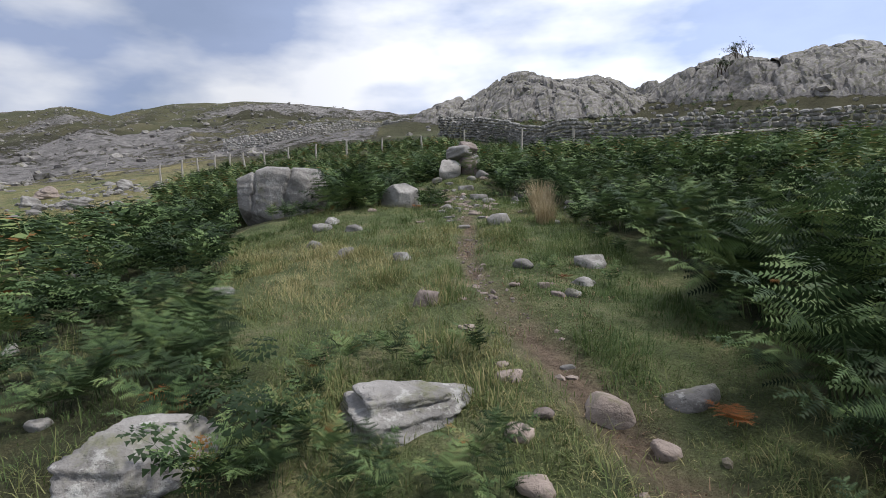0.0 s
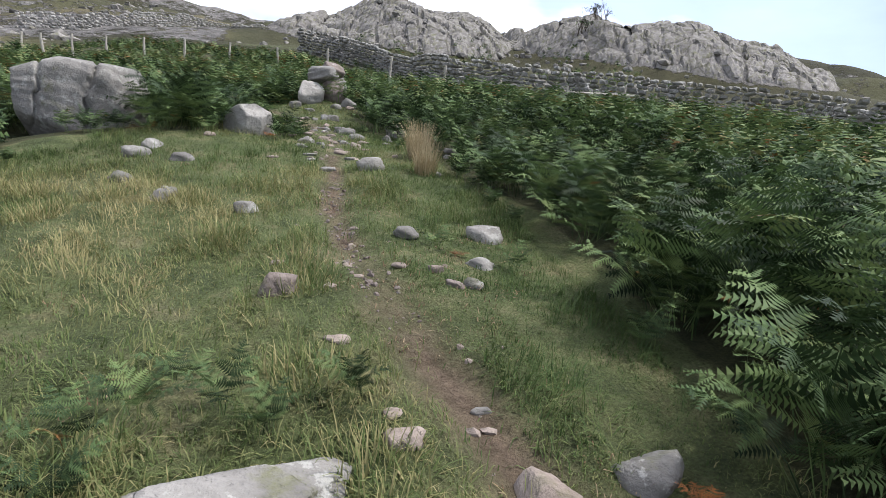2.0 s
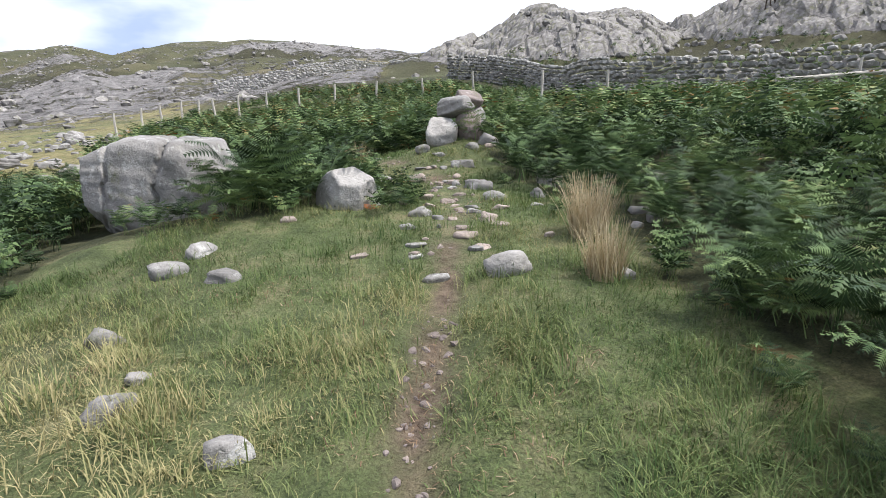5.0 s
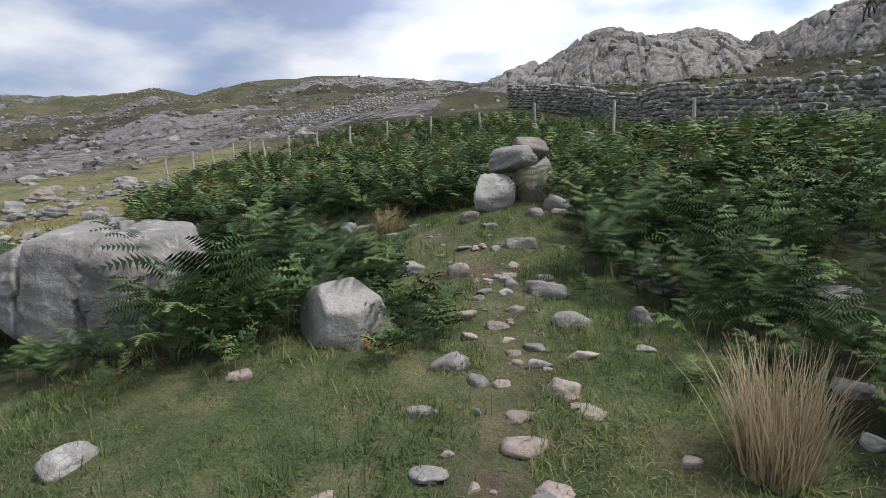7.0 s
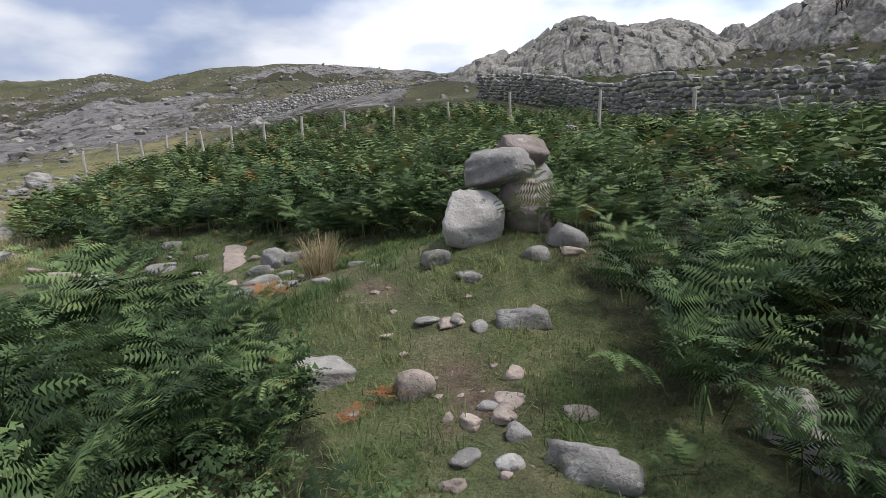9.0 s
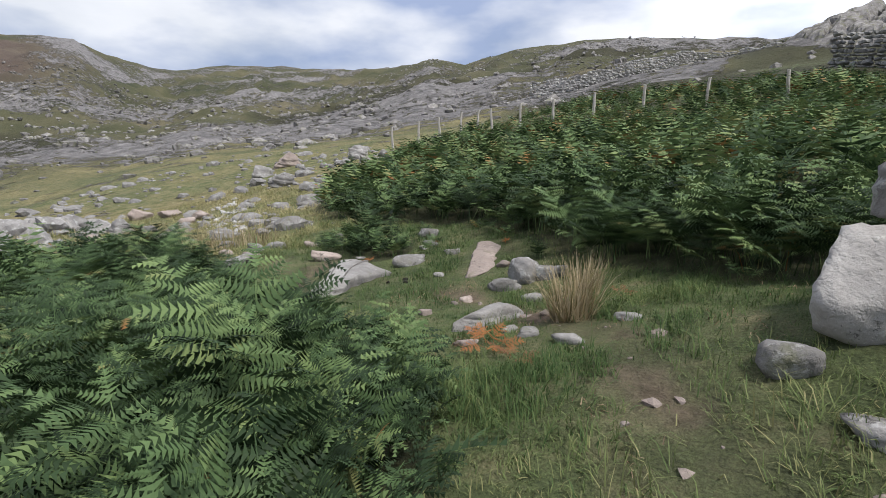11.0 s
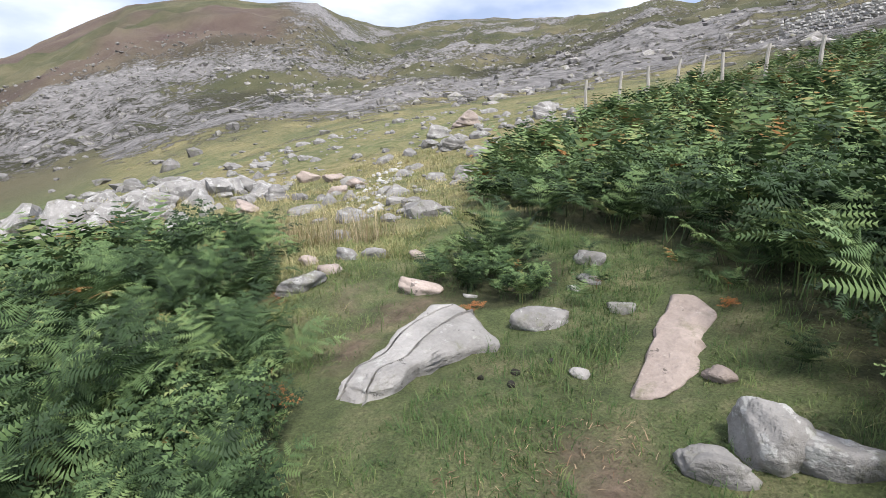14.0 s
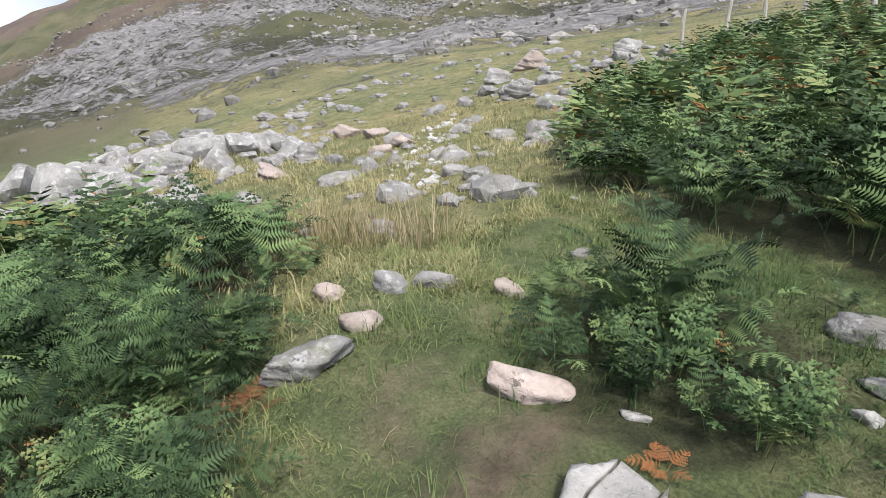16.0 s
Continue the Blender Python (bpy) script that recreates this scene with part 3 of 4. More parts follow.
rock(-2.18, 15.37, 0.12, 0.09, 0.06, 25, mat=PINK_ROCK)
rock(-3.34, 15.22, 0.15, 0.12, 0.07, 45, mat=PINK_ROCK)
rock(-3.28, 15.82, 0.15, 0.11, 0.07, 38, mat=PINK_ROCK)
rock(-1.67, 14.68, 0.25, 0.13, 0.08, 20, flat=0.6)
rock(-8.09, 13.19, 0.47, 0.36, 0.23, 88)
rock(-6.14, 12.95, 0.27, 0.21, 0.13, 90)
rock(-4.78, 17.65, 0.28, 0.22, 0.13, 36)
rock(-5.03, 17.04, 0.55, 0.29, 0.18, 44, flat=0.5, sunk=0.5)
rock(-3.61, 17.20, 0.24, 0.18, 0.10, 23, mat=PINK_ROCK)
rock(-4.24, 16.64, 0.15, 0.12, 0.06, 39)
rock(-5.36, 17.90, 0.25, 0.14, 0.08, 40)
rock(-5.62, 18.23, 0.40, 0.21, 0.13, 40)
rock(-7.12, 15.64, 0.59, 0.31, 0.19, 80)
rock(-7.38, 16.06, 0.35, 0.18, 0.11, 73, mat=PINK_ROCK, flat=0.6)
rock(-7.98, 16.04, 0.27, 0.21, 0.13, 76, mat=PINK_ROCK)
rock(-7.84, 16.45, 0.34, 0.26, 0.13, 69)
rock(-7.75, 16.75, 0.39, 0.21, 0.13, 64)
rock(-7.31, 17.16, 0.27, 0.21, 0.13, 55, mat=PINK_ROCK)
rock(-6.30, 16.58, 0.47, 0.25, 0.16, 52, mat=PINK_ROCK, tip=8)
rock(-7.58, 18.03, 0.21, 0.17, 0.10, 47)
rock(-5.34, 17.69, 0.14, 0.11, 0.07, 19)
rock(-5.89, 16.90, 0.15, 0.08, 0.05, 39)
rock(-11.66, 15.80, 0.31, 0.24, 0.15, 85)
rock(-9.82, 17.09, 0.39, 0.21, 0.13, 70)
rock(-21.18, 25.82, 1.24, 0.95, 0.59, 58)
rock(-21.55, 27.66, 1.51, 1.16, 0.66, 54, mat=PINK_ROCK)
rock(-17.68, 24.42, 1.26, 0.67, 0.41, 55)
rock(-12.42, 21.39, 0.85, 0.65, 0.34, 52)
rock(-19.20, 19.67, 0.82, 0.63, 0.39, 73, mat=PINK_ROCK)
rock(-18.05, 20.10, 0.78, 0.60, 0.37, 70, mat=PINK_ROCK)
rock(-15.35, 16.85, 0.81, 0.62, 0.39, 81, mat=PINK_ROCK)
rock(-16.22, 17.78, 0.83, 0.64, 0.40, 78)
rock(-13.65, 16.19, 0.63, 0.44, 0.21, 84)
rock(-12.89, 15.47, 0.57, 0.43, 0.27, 88)
rock(-18.21, 29.20, 1.15, 0.88, 0.49, 44)
rock(-15.94, 28.57, 0.84, 0.65, 0.39, 41)
rock(-14.26, 25.94, 0.85, 0.66, 0.29, 42)
rock(-16.24, 14.31, 0.85, 0.65, 0.41, 94)
rock(-16.90, 15.15, 1.22, 0.65, 0.40, 90)
rock(-14.53, 14.67, 0.64, 0.50, 0.31, 93)
rock(-14.16, 15.35, 0.88, 0.68, 0.42, 89)
rock(-27.64, 14.88, 1.01, 0.77, 0.48, 91)
rock(-25.86, 16.06, 1.26, 0.97, 0.52, 88)
rock(-16.00, 12.94, 0.53, 0.41, 0.25, 101)
rock(-15.50, 13.39, 0.41, 0.32, 0.20, 99)
rock(-15.26, 13.99, 0.73, 0.38, 0.24, 96)
rock(-15.50, 19.84, 0.65, 0.50, 0.25, 67, mat=PINK_ROCK)
rock(-15.27, 19.20, 0.63, 0.33, 0.21, 70, mat=PINK_ROCK)
rock(-11.62, 18.99, 0.54, 0.29, 0.18, 62)
rock(0.73, 8.57, 0.41, 0.31, 0.17, -6, mat=PALE_ROCK)
rock(0.15, 8.49, 0.24, 0.13, 0.08, 9, flat=0.6)
rock(2.19, 9.58, 0.21, 0.16, 0.15, -27)
rock(2.03, 8.88, 0.24, 0.18, 0.12, -31)
rock(-1.60, 8.56, 0.35, 0.18, 0.11, 17)
rock(2.45, 25.12, 1.01, 0.53, 0.33, -8)
rock(-1.45, 7.10, 0.16, 0.12, 0.07, 26)
rock(2.61, 14.45, 0.62, 0.36, 0.20, -14)

# flat tan stones trodden into the path
trod = np.random.default_rng(61)
for _ in range(34):
    sy = trod.uniform(8.9, 13.4)
    sx = float(np.interp(sy, [q[1] for q in TRAIL], [q[0] for q in TRAIL])) + trod.normal(0.05, 0.34)
    sw = trod.uniform(0.07, 0.24)
    rock(sx, sy, sw, sw * trod.uniform(0.6, 0.95), sw * trod.uniform(0.18, 0.4), trod.uniform(0, 180), mat=PINK_ROCK if trod.random() < 0.65 else ROCK, flat=0.5, label="flat tan stone trodden into the footpath")

# the big split boulder, the pile of stones, and the slabs by the path
def split_boulder(x, y, turn):
    """A great block with a sloping end, split from top to bottom in two places."""
    rng = np.random.default_rng(5)
    p, f = rock_shape(6, rng, 14, 0.03, 0.6)
    p = np.sign(p) * np.abs(p) ** 0.88
    p = p * (1.14, 0.8, 0.92)
    p[:, 2] *= 1 - 0.5 * np.clip(-p[:, 0] - 0.1, 0, 2) - 0.12 * np.clip(p[:, 0] - 0.6, 0, 1)
    d = np.hypot(p[:, 0], p[:, 1])[:, None] + 1e-6
    for at, deep in ((-0.45, 0.14), (0.2, 0.16)):
        line = at + 0.16 * p[:, 2] + 0.07 * grain(p[:, 2], p[:, 2] * 0 + at, 0.3, 3) + 0.025 * grain(p[:, 2], p[:, 2] * 0 + at, 0.09, 7)
        cut = deep * np.exp(-((p[:, 0] - line) / 0.024) ** 2) * (0.6 + 0.4 * grain(p[:, 2], p[:, 1], 0.25, 8))
        p[:, 1] -= np.sign(p[:, 1]) * np.minimum(cut, np.abs(p[:, 1]))
        p[:, 2] -= np.where(p[:, 2] > 0.3, cut * 0.8, 0)
    ob = new("boulder", mesh_of("boulder", p, f, ROCK, True))
    ob.matrix_world = pose(x, y, float(ground(x, y)) + 0.26, 0, 0, turn)
    tagged(ob, "great pale grey boulder with two deep cracks among bracken", "boulder")


split_boulder(-3.82, 11.25, 20)
rock(-1.02, 10.7, 0.88, 0.66, 0.64, 6, label="smooth pale grey boulder at the edge of the bracken", mat=PALE_ROCK, steps=5, sunk=0.35, rough=0.012, boxy=0.92)
rock(-1.5, 2.38, 0.95, 0.6, 0.32, 36, label="rounded grey lichened boulder among bracken", steps=5)
rock(-0.14, 14.78, 0.70, 0.62, 0.52, 8, label="pale squarish rock at the foot of a stone pile", sunk=0.12, boxy=0.84, rough=0.05, mat=PALE_ROCK)
rock(0.46, 15.0, 0.58, 0.6, 0.62, 20, label="grey rock wedged into a stone pile", sunk=0.1, boxy=0.84, rough=0.05, mat=DARK_ROCK)
rock(0.12, 15.0, 0.82, 0.66, 0.50, 166, label="big angular grey rock lying on a stone pile", sunk=0.0, boxy=0.84, rough=0.05, lift=0.36, tip=186)
rock(0.38, 15.5, 0.72, 0.6, 0.46, 15, label="blocky brownish rock topping a stone pile", sunk=0.0, boxy=0.84, rough=0.05, mat=DARK_ROCK, lift=0.55, tip=175)
rock(0.48, 15.55, 0.8, 0.6, 0.66, 40, label="grey rock at the back of a stone pile", sunk=0.1, boxy=0.84, rough=0.05)
rock(0.78, 14.55, 0.40, 0.35, 0.22, 15, label="grey stone leaning on a stone pile")
rock(-0.42, 14.35, 0.34, 0.3, 0.14, 15)


def flat_slab(name, x, y, length, width, height, turn, mat, label, pieces, taper=0.22, cuts=16):
    """A low slab in the turf, split along its length into pieces."""
    base = new(name)
    base.location = (x, y, float(ground(x, y)))
    base.rotation_euler = (0, 0, radians(turn))
    tagged(base, label, "rock slab")
    rng = np.random.default_rng(int(x * 10) + 77)
    p, f = rock_shape(5, rng, cuts, 0.03, 0.55)
    p = np.sign(p) * np.abs(p) ** 0.75 * (length / 2, width / 2, height)
    p[:, 1] *= 1 + taper * p[:, 0] / (length / 2) + 0.26 * grain(p[:, 0], np.sign(p[:, 1]) + x, 0.3, 5) + 0.16 * grain(p[:, 0], np.sign(p[:, 1]) + x, 0.11, 6)
    for lo, hi in zip(pieces, pieces[1:]):
        q = p.copy()
        slant = 0.05 * grain(q[:, 0], q[:, 0] * 0, 0.25, 4) + 0.08 * q[:, 0]
        low, top = slant + lo + 0.008, slant + hi - 0.008
        q[:, 1] = np.clip(q[:, 1], low, top)
        c, s = math.cos(radians(turn)), math.sin(radians(turn))
        q[:, 2] += ground(x + q[:, 0] * c - q[:, 1] * s, y + q[:, 0] * s + q[:, 1] * c) - base.location.z
        part("slab_piece", mesh_of("slab_piece", q, f, mat, True), base)


flat_slab("rock_slab", -5.2, 15.9, 1.75, 0.72, 0.15, 113, PALE_ROCK, "long cracked pale slab of rock in the turf", (-2, -0.06, 0.13, 2))
flat_slab("rock_slab", -4.12, 17.4, 1.55, 0.46, 0.06, 116, PINK_ROCK, "worn flat pinkish slab of rock in the turf", (-2, 2), -0.12, 7)

flat_slab("rock_slab", -2.54, 15.15, 1.04, 0.34, 0.17, 89, PALE_ROCK, "long pale slab of rock lying across the path", (-2, 2))
rock(-0.30, 2.93, 0.92, 0.6, 0.25, 6, label="broad flat-topped grey boulder beside the footpath", flat=0.62, steps=5)


# ---- bracken ----
def frond(rng, length, lean, pairs, leaflets):
    """One bracken frond from the origin towards +x: a bare stalk, then side branches feathered with small leaflets, ever shorter to the tip.
    Returns corners, triangles and a shade for each corner."""
    n = 16
    s = np.linspace(0, 1, n)
    bend = lean + s**1.6 * rng.uniform(0.75, 1.35)
    step = length / (n - 1)
    cx = np.concatenate([[0], np.cumsum(np.sin(bend[:-1]) * step)])
    cz = np.concatenate([[0], np.cumsum(np.cos(bend[:-1]) * step)])
    mid = np.stack([cx, rng.uniform(-0.22, 0.22) * s**2 * length, cz], 1)
    verts, tris, shade = [], [], []

    def add(points, faces, tone):
        k = sum(len(v) for v in verts)
        verts.append(np.asarray(points))
        tris.append(np.asarray(faces) + k)
        shade.append(np.full(len(points), tone))

    stem = np.array([0, 5, 10, 15])
    wide = 0.005 * (1 - 0.75 * s[stem])
    rail = np.concatenate([mid[stem] + np.stack([0 * wide, wide, 0 * wide], 1), mid[stem] - np.stack([0 * wide, wide, 0 * wide], 1)])
    add(rail, [t for i in range(3) for t in ((i, i + 1, i + 5), (i, i + 5, i + 4))], 0.1)

    def feather(o, way, over, reach, m, tone):
        """A side branch: two rows of narrow leaflets, with gaps, along a drooping rib."""
        along = np.cross(way, over)
        along /= np.linalg.norm(along)
        face = np.cross(along, way)
        w = np.linspace(0.02, 1, m + 1)
        droop = rng.uniform(0.08, 0.34) * reach
        curl = rng.uniform(-0.12, 0.12) * reach
        rib = o + way * (w * reach)[:, None] + along * (curl * w**2)[:, None] - np.array((0, 0, 1.0)) * (droop * w**2)[:, None]
        run = rib[1:] - rib[:-1]
        k = np.arange(m)
        half = reach * (0.06 + 0.22 * (1 - w[:-1]) ** 0.7 * np.minimum(1, 0.55 + 2.5 * w[:-1])) * rng.uniform(0.85, 1.15, m)
        fold = rng.uniform(0.05, 0.5)
        for side in (-1, 1):
            out = side * along * math.cos(fold) - face * math.sin(fold) * rng.choice((1.0, 0.4))
            tips = rib[:-1] + run * 0.95 + out * half[:, None]
            if m > 5:
                add(np.concatenate([rib[:-1], rib[:-1] + run * 0.82, tips]), np.stack([k, k + m, k + 2 * m], 1), tone)
            else:
                add(np.concatenate([rib, tips]), np.stack([k, k + 1, k + m + 1], 1), tone)

    start = rng.uniform(0.36, 0.48)
    for i in range(pairs):
        u = start + (0.97 - start) * (i / pairs) ** 0.85
        j = min(int(u * (n - 1)), n - 2)
        fr = u * (n - 1) - j
        o = mid[j] * (1 - fr) + mid[j + 1] * fr
        ahead = mid[j + 1] - mid[j]
        ahead /= np.linalg.norm(ahead)
        over = np.cross(ahead, (0, 1, 0))
        over = over if over[2] > 0 else -over
        q = i / pairs
        reach = length * 0.29 * (1 - q) ** 0.85 * rng.uniform(0.75, 1.12) + 0.03
        for side in (-1, 1):
            go = side * np.array((0, 1.0, 0)) * 0.84 + ahead * rng.uniform(0.3, 0.7) + over * rng.uniform(-0.3, 0.28)
            go /= np.linalg.norm(go)
            tone = rng.normal(0, 0.10)
            if leaflets:
                feather(o, go, over, reach, max(3, int(round(leaflets * (1 - 0.6 * q)))), tone)
            else:
                side_way = np.cross(go, over)
                tip = o + go * reach - np.array((0, 0, 0.2 * reach))
                c1, c2 = o + (tip - o) * 0.3 + side_way * reach * 0.15, o + (tip - o) * 0.3 - side_way * reach * 0.15
                add([o, c1, tip, c2], [(0, 1, 2), (0, 2, 3)], tone)
    if leaflets:
        feather(mid[-4], (mid[-1] - mid[-4]) / np.linalg.norm(mid[-1] - mid[-4]), np.cross(mid[-1] - mid[-4], (0, -1, 0)) / np.linalg.norm(mid[-1] - mid[-4]), length * 0.2, max(3, leaflets - 3), 0.06)
    return np.concatenate(verts), np.concatenate(tris), np.concatenate(shade)


def fern_plant(seed, fronds, pairs, leaflets, size=0.85):
    rng = np.random.default_rng(seed)
    vs, fs, tint, base = [], [], [], 0
    for k in range(fronds):
        v, f, shade = frond(rng, size * rng.uniform(0.65, 1.2), rng.uniform(0.02, 0.5), pairs, leaflets)
        spin = k * 2.4 + rng.uniform(-0.5, 0.5)
        c, s = math.cos(spin), math.sin(spin)
        o = rng.uniform(-0.1, 0.1, 2)
        vs.append(np.stack([v[:, 0] * c - v[:, 1] * s + o[0], v[:, 0] * s + v[:, 1] * c + o[1], v[:, 2] - 0.03], 1))
        fs.append(f + base)
        base += len(v)
        tint.append(np.clip(rng.beta(1.5, 2.2) * 0.8 + (0.5 if rng.random() < 0.015 else 0) + shade, 0, 1))
    return np.concatenate(vs), np.concatenate(fs), np.concatenate(tint)


FINE = [fern_plant(10 + k, 7, 6, 9, 0.78) for k in range(6)]
PLAIN = [fern_plant(30 + k, 6, 5, 4, 0.82) for k in range(6)]
FAR = [fern_plant(50 + k, 5, 5, 0, 0.92) for k in range(6)]


def joined(name, shapes, places, mat, seed, label, category="bracken", ripe=0.0):
    """Many plants as one object. Places: x, y, size."""
    rng = np.random.default_rng(seed)
    vs, fs, ts, base = [], [], [], 0
    heights = ground(places[:, 0], places[:, 1])
    for (x, y, size), z in zip(places, heights):
        v, f, t = shapes[rng.integers(len(shapes))]
        a, shift = rng.uniform(0, 2 * math.pi), rng.normal(ripe, 0.09)
        c, s = math.cos(a) * size, math.sin(a) * size
        vs.append(np.stack([v[:, 0] * c - v[:, 1] * s + x, v[:, 0] * s + v[:, 1] * c + y, v[:, 2] * size * rng.uniform(0.85, 1.1) + z], 1))
        fs.append(f + base)
        base += len(v)
        ts.append(np.clip(t + shift, 0, 1))
    ob = new(name, mesh_of(name, np.concatenate(vs), np.concatenate(fs), mat, False, tint=np.concatenate(ts)))
    return tagged(ob, label, category, kind="stuff")


ROCKS_XY = np.array([(o.location.x, o.location.y, max(o.dimensions.x, o.dimensions.y) * 0.42) for o in scene.objects if o.get("category") in ("boulder", "rock", "stone") and o.data])
WALKED = [(1.0, -1.0), (0.05, 0.1), (-0.07, 1.3), (0.1, 3.1), (0.3, 3.7), (0.5, 6.2), (0.3, 8.2), (0.1, 9.4), (-0.2, 10.7), (-0.9, 12.7), (-1.65, 13.8), (-2.45, 14.4), (-4.0, 15.1), (-4.5, 15.2), (-6.5, 16.1)]


def clear(x, y, room=0.0):
    ok = np.ones(len(x), bool)
    for rx, ry, rr in ROCKS_XY:
        ok &= np.hypot(x - rx, y - ry) > rr + room
    ok &= np.hypot((x + 3.82) / 1.25, (y - 11.1) / 0.9) > 1
    ok &= track(x, y, [(-4.9, 15.2), (-5.5, 16.6)]) > 0.42
    ok &= track(x, y, [(-3.8, 16.8), (-4.4, 18.0)]) > 0.24
    ok &= ~((x > -2.1) & (x < -0.9) & (y < 2.25))
    return ok


rng = np.random.default_rng(3)
n_try = 13500
px, py = rng.uniform(-15, 20, n_try), rng.uniform(-2, 42, n_try)
walk_d = track(px, py, WALKED)
keep = fern_cover(px, py) & clear(px, py, 0.05) & (walk_d > 0.42) & (py > -1.5)
keep &= rng.random(n_try) < np.where(walk_d < 6, 1.0, np.where(walk_d < 14, 0.62, 0.5))
px, py, walk_d = px[keep], py[keep], walk_d[keep]
low = (px > -5.0) & (px < -2.5) & (py > 9.0) & (py < 11.2)
by_wall = track(px, py, [(6.6, 39), (8, 33.5), (13, 27.5), (22, 18.5)])
size = np.where(low, 0.5, 1.0) * (0.4 + 0.6 * ease(1.5, 9, by_wall)) * np.where(np.hypot(px + 6.12, py - 17.35) < 0.9, 1.12, 1.0) * np.where((px < -0.6) & (py < 6.5), 0.66, 1.0) * np.where((px > -2.8) & (px < -1.1) & (py > 10.4) & (py < 13.2), 1.4, 1.0) * np.where(walk_d < 0.65, 0.5, np.where(walk_d < 1.1, 0.66, np.where(walk_d < 1.6, 0.85, 1.02))) * rng.uniform(0.75, 1.2, len(px)) * (0.95 + 0.25 * grain(px, py, 2.5, 40))
order = np.argsort(walk_d)
near = order[:255]
fern_kinds = []
for k in range(6):
    r2 = np.random.default_rng(90 + k)
    plant = tagged(new("bracken_plant"), "green bracken fern with arching feathery fronds on the slope", "fern", group="bracken by the path")
    for j in range(8):
        v, f, shade = frond(r2, 0.78 * r2.uniform(0.55, 1.2), r2.uniform(0.02, 0.6), 6, 10)
        tone = np.clip(r2.beta(1.5, 2.2) * 0.8 + shade, 0, 1)
        leaf = part("frond", mesh_of("frond", v, f, FERN, False, tint=tone), plant)
        leaf.matrix_basis = pose(r2.uniform(-0.1, 0.1), r2.uniform(-0.1, 0.1), -0.03, 0, 0, j * 137.5 + r2.uniform(-25, 25))
    fern_kinds.append(plant)
for k, i in enumerate(near):
    s = float(size[i])
    place = pose(px[i], py[i], float(ground(px[i], py[i])), rng.uniform(-8, 8), rng.uniform(-8, 8), rng.uniform(0, 360)) @ Matrix.Diagonal((s, s, s, 1))
    if k < len(fern_kinds):
        fern_kinds[k].matrix_basis = place
    else:
        copy_thing(fern_kinds[k % len(fern_kinds)], place).scale = (s, s, s)
rest = order[255:]
places = np.stack([px, py, size], 1)
joined("bracken_thicket", FINE, places[rest[:300]], FERN, 6, "thick green bracken crowding the edges of the path")
joined("bracken_bank", PLAIN, places[rest[300:1150]], FERN, 7, "dense green bracken covering the bank beside the path", ripe=0.05)
joined("bracken_slope", FAR, places[rest[1150:]], FERN, 8, "dense green bracken covering the slope up to the fence", ripe=0.13)

fx, fy = rng.uniform(-8.5, 3.2, 5200), rng.uniform(0.5, 19, 5200)
fill = fern_cover(fx, fy) & clear(fx, fy, -0.04) & (track(fx, fy, WALKED) > 0.2) & (track(fx, fy, WALKED) < 1.7)
fx, fy = fx[fill][:420], fy[fill][:420]
by_boulder = np.array([(-0.5, 10.45, 0.6), (-0.42, 10.75, 0.7), (-0.3, 10.6, 0.5), (-0.6, 11.0, 0.7), (-0.35, 11.1, 0.6), (-0.62, 10.3, 0.5), (-0.2, 10.85, 0.45), (-1.75, 10.3, 0.8), (-1.95, 10.5, 0.9), (-2.2, 10.2, 0.7), (-1.6, 10.7, 0.9), (-1.6, 10.05, 0.5)])
joined("low_bracken", PLAIN, np.concatenate([np.stack([fx, fy, rng.uniform(0.36, 0.62, len(fx))], 1), by_boulder]), FERN, 12, "low dark green bracken filling the bank under the taller fronds")
bx, by = rng.uniform(3, 46, 5000), rng.uniform(24, 66, 5000)
bank = (track(bx, by, [(6.6, 39), (8, 33.5), (13, 27.5), (22, 18.5), (27, 12)]) > 1.5) & (bx * 0.75 + by > 40) & (crags(bx, by) < 2.2) & (lumps(bx, by, 6, 67) > -0.05)
bx, by = bx[bank][:480], by[bank][:480]
joined("bank_heather", FAR, np.stack([bx, by, rng.uniform(0.5, 1.3, len(bx))], 1), FERN, 13, "dark heather and bracken on the bank behind the wall", "heather")

# short, half-grown ferns along the edges of the turf, and dead brown ones
edge_x, edge_y = rng.uniform(-9, 3, 2600), rng.uniform(1, 19, 2600)
by_fern = np.zeros(2600, bool)
for dx, dy in ((0.45, 0), (-0.45, 0), (0, 0.45), (0, -0.45)):
    by_fern |= fern_cover(edge_x + dx, edge_y + dy)
edge = by_fern & clear(edge_x, edge_y) & (track(edge_x, edge_y, WALKED) > 0.5) & ~fern_cover(edge_x, edge_y) & (rng.random(2600) < 0.35)
extra = np.array([(-0.8, 2.3), (-0.75, 2.55), (-0.5, 2.25), (-0.3, 2.15), (0.0, 2.15), (0.2, 2.25), (-0.95, 2.75), (-0.85, 3.0), (-0.9, 3.3), (-0.7, 3.45), (-0.4, 3.5), (0.25, 2.6), (-0.35, 2.35), (-0.05, 2.3), (0.1, 2.45), (-0.6, 2.5), (-0.2, 3.35), (0.15, 3.5), (-0.6, 3.7), (1.5, 5.1), (0.95, 5.5), (-6.0, 17.0), (-5.8, 17.2), (-6.3, 17.1), (-6.1, 17.4), (-5.7, 17.5), (-6.5, 17.4)])
small = np.concatenate([np.stack([edge_x[edge], edge_y[edge], rng.uniform(0.28, 0.5, edge.sum())], 1), np.column_stack([extra, np.full(len(extra), 0.36)])])
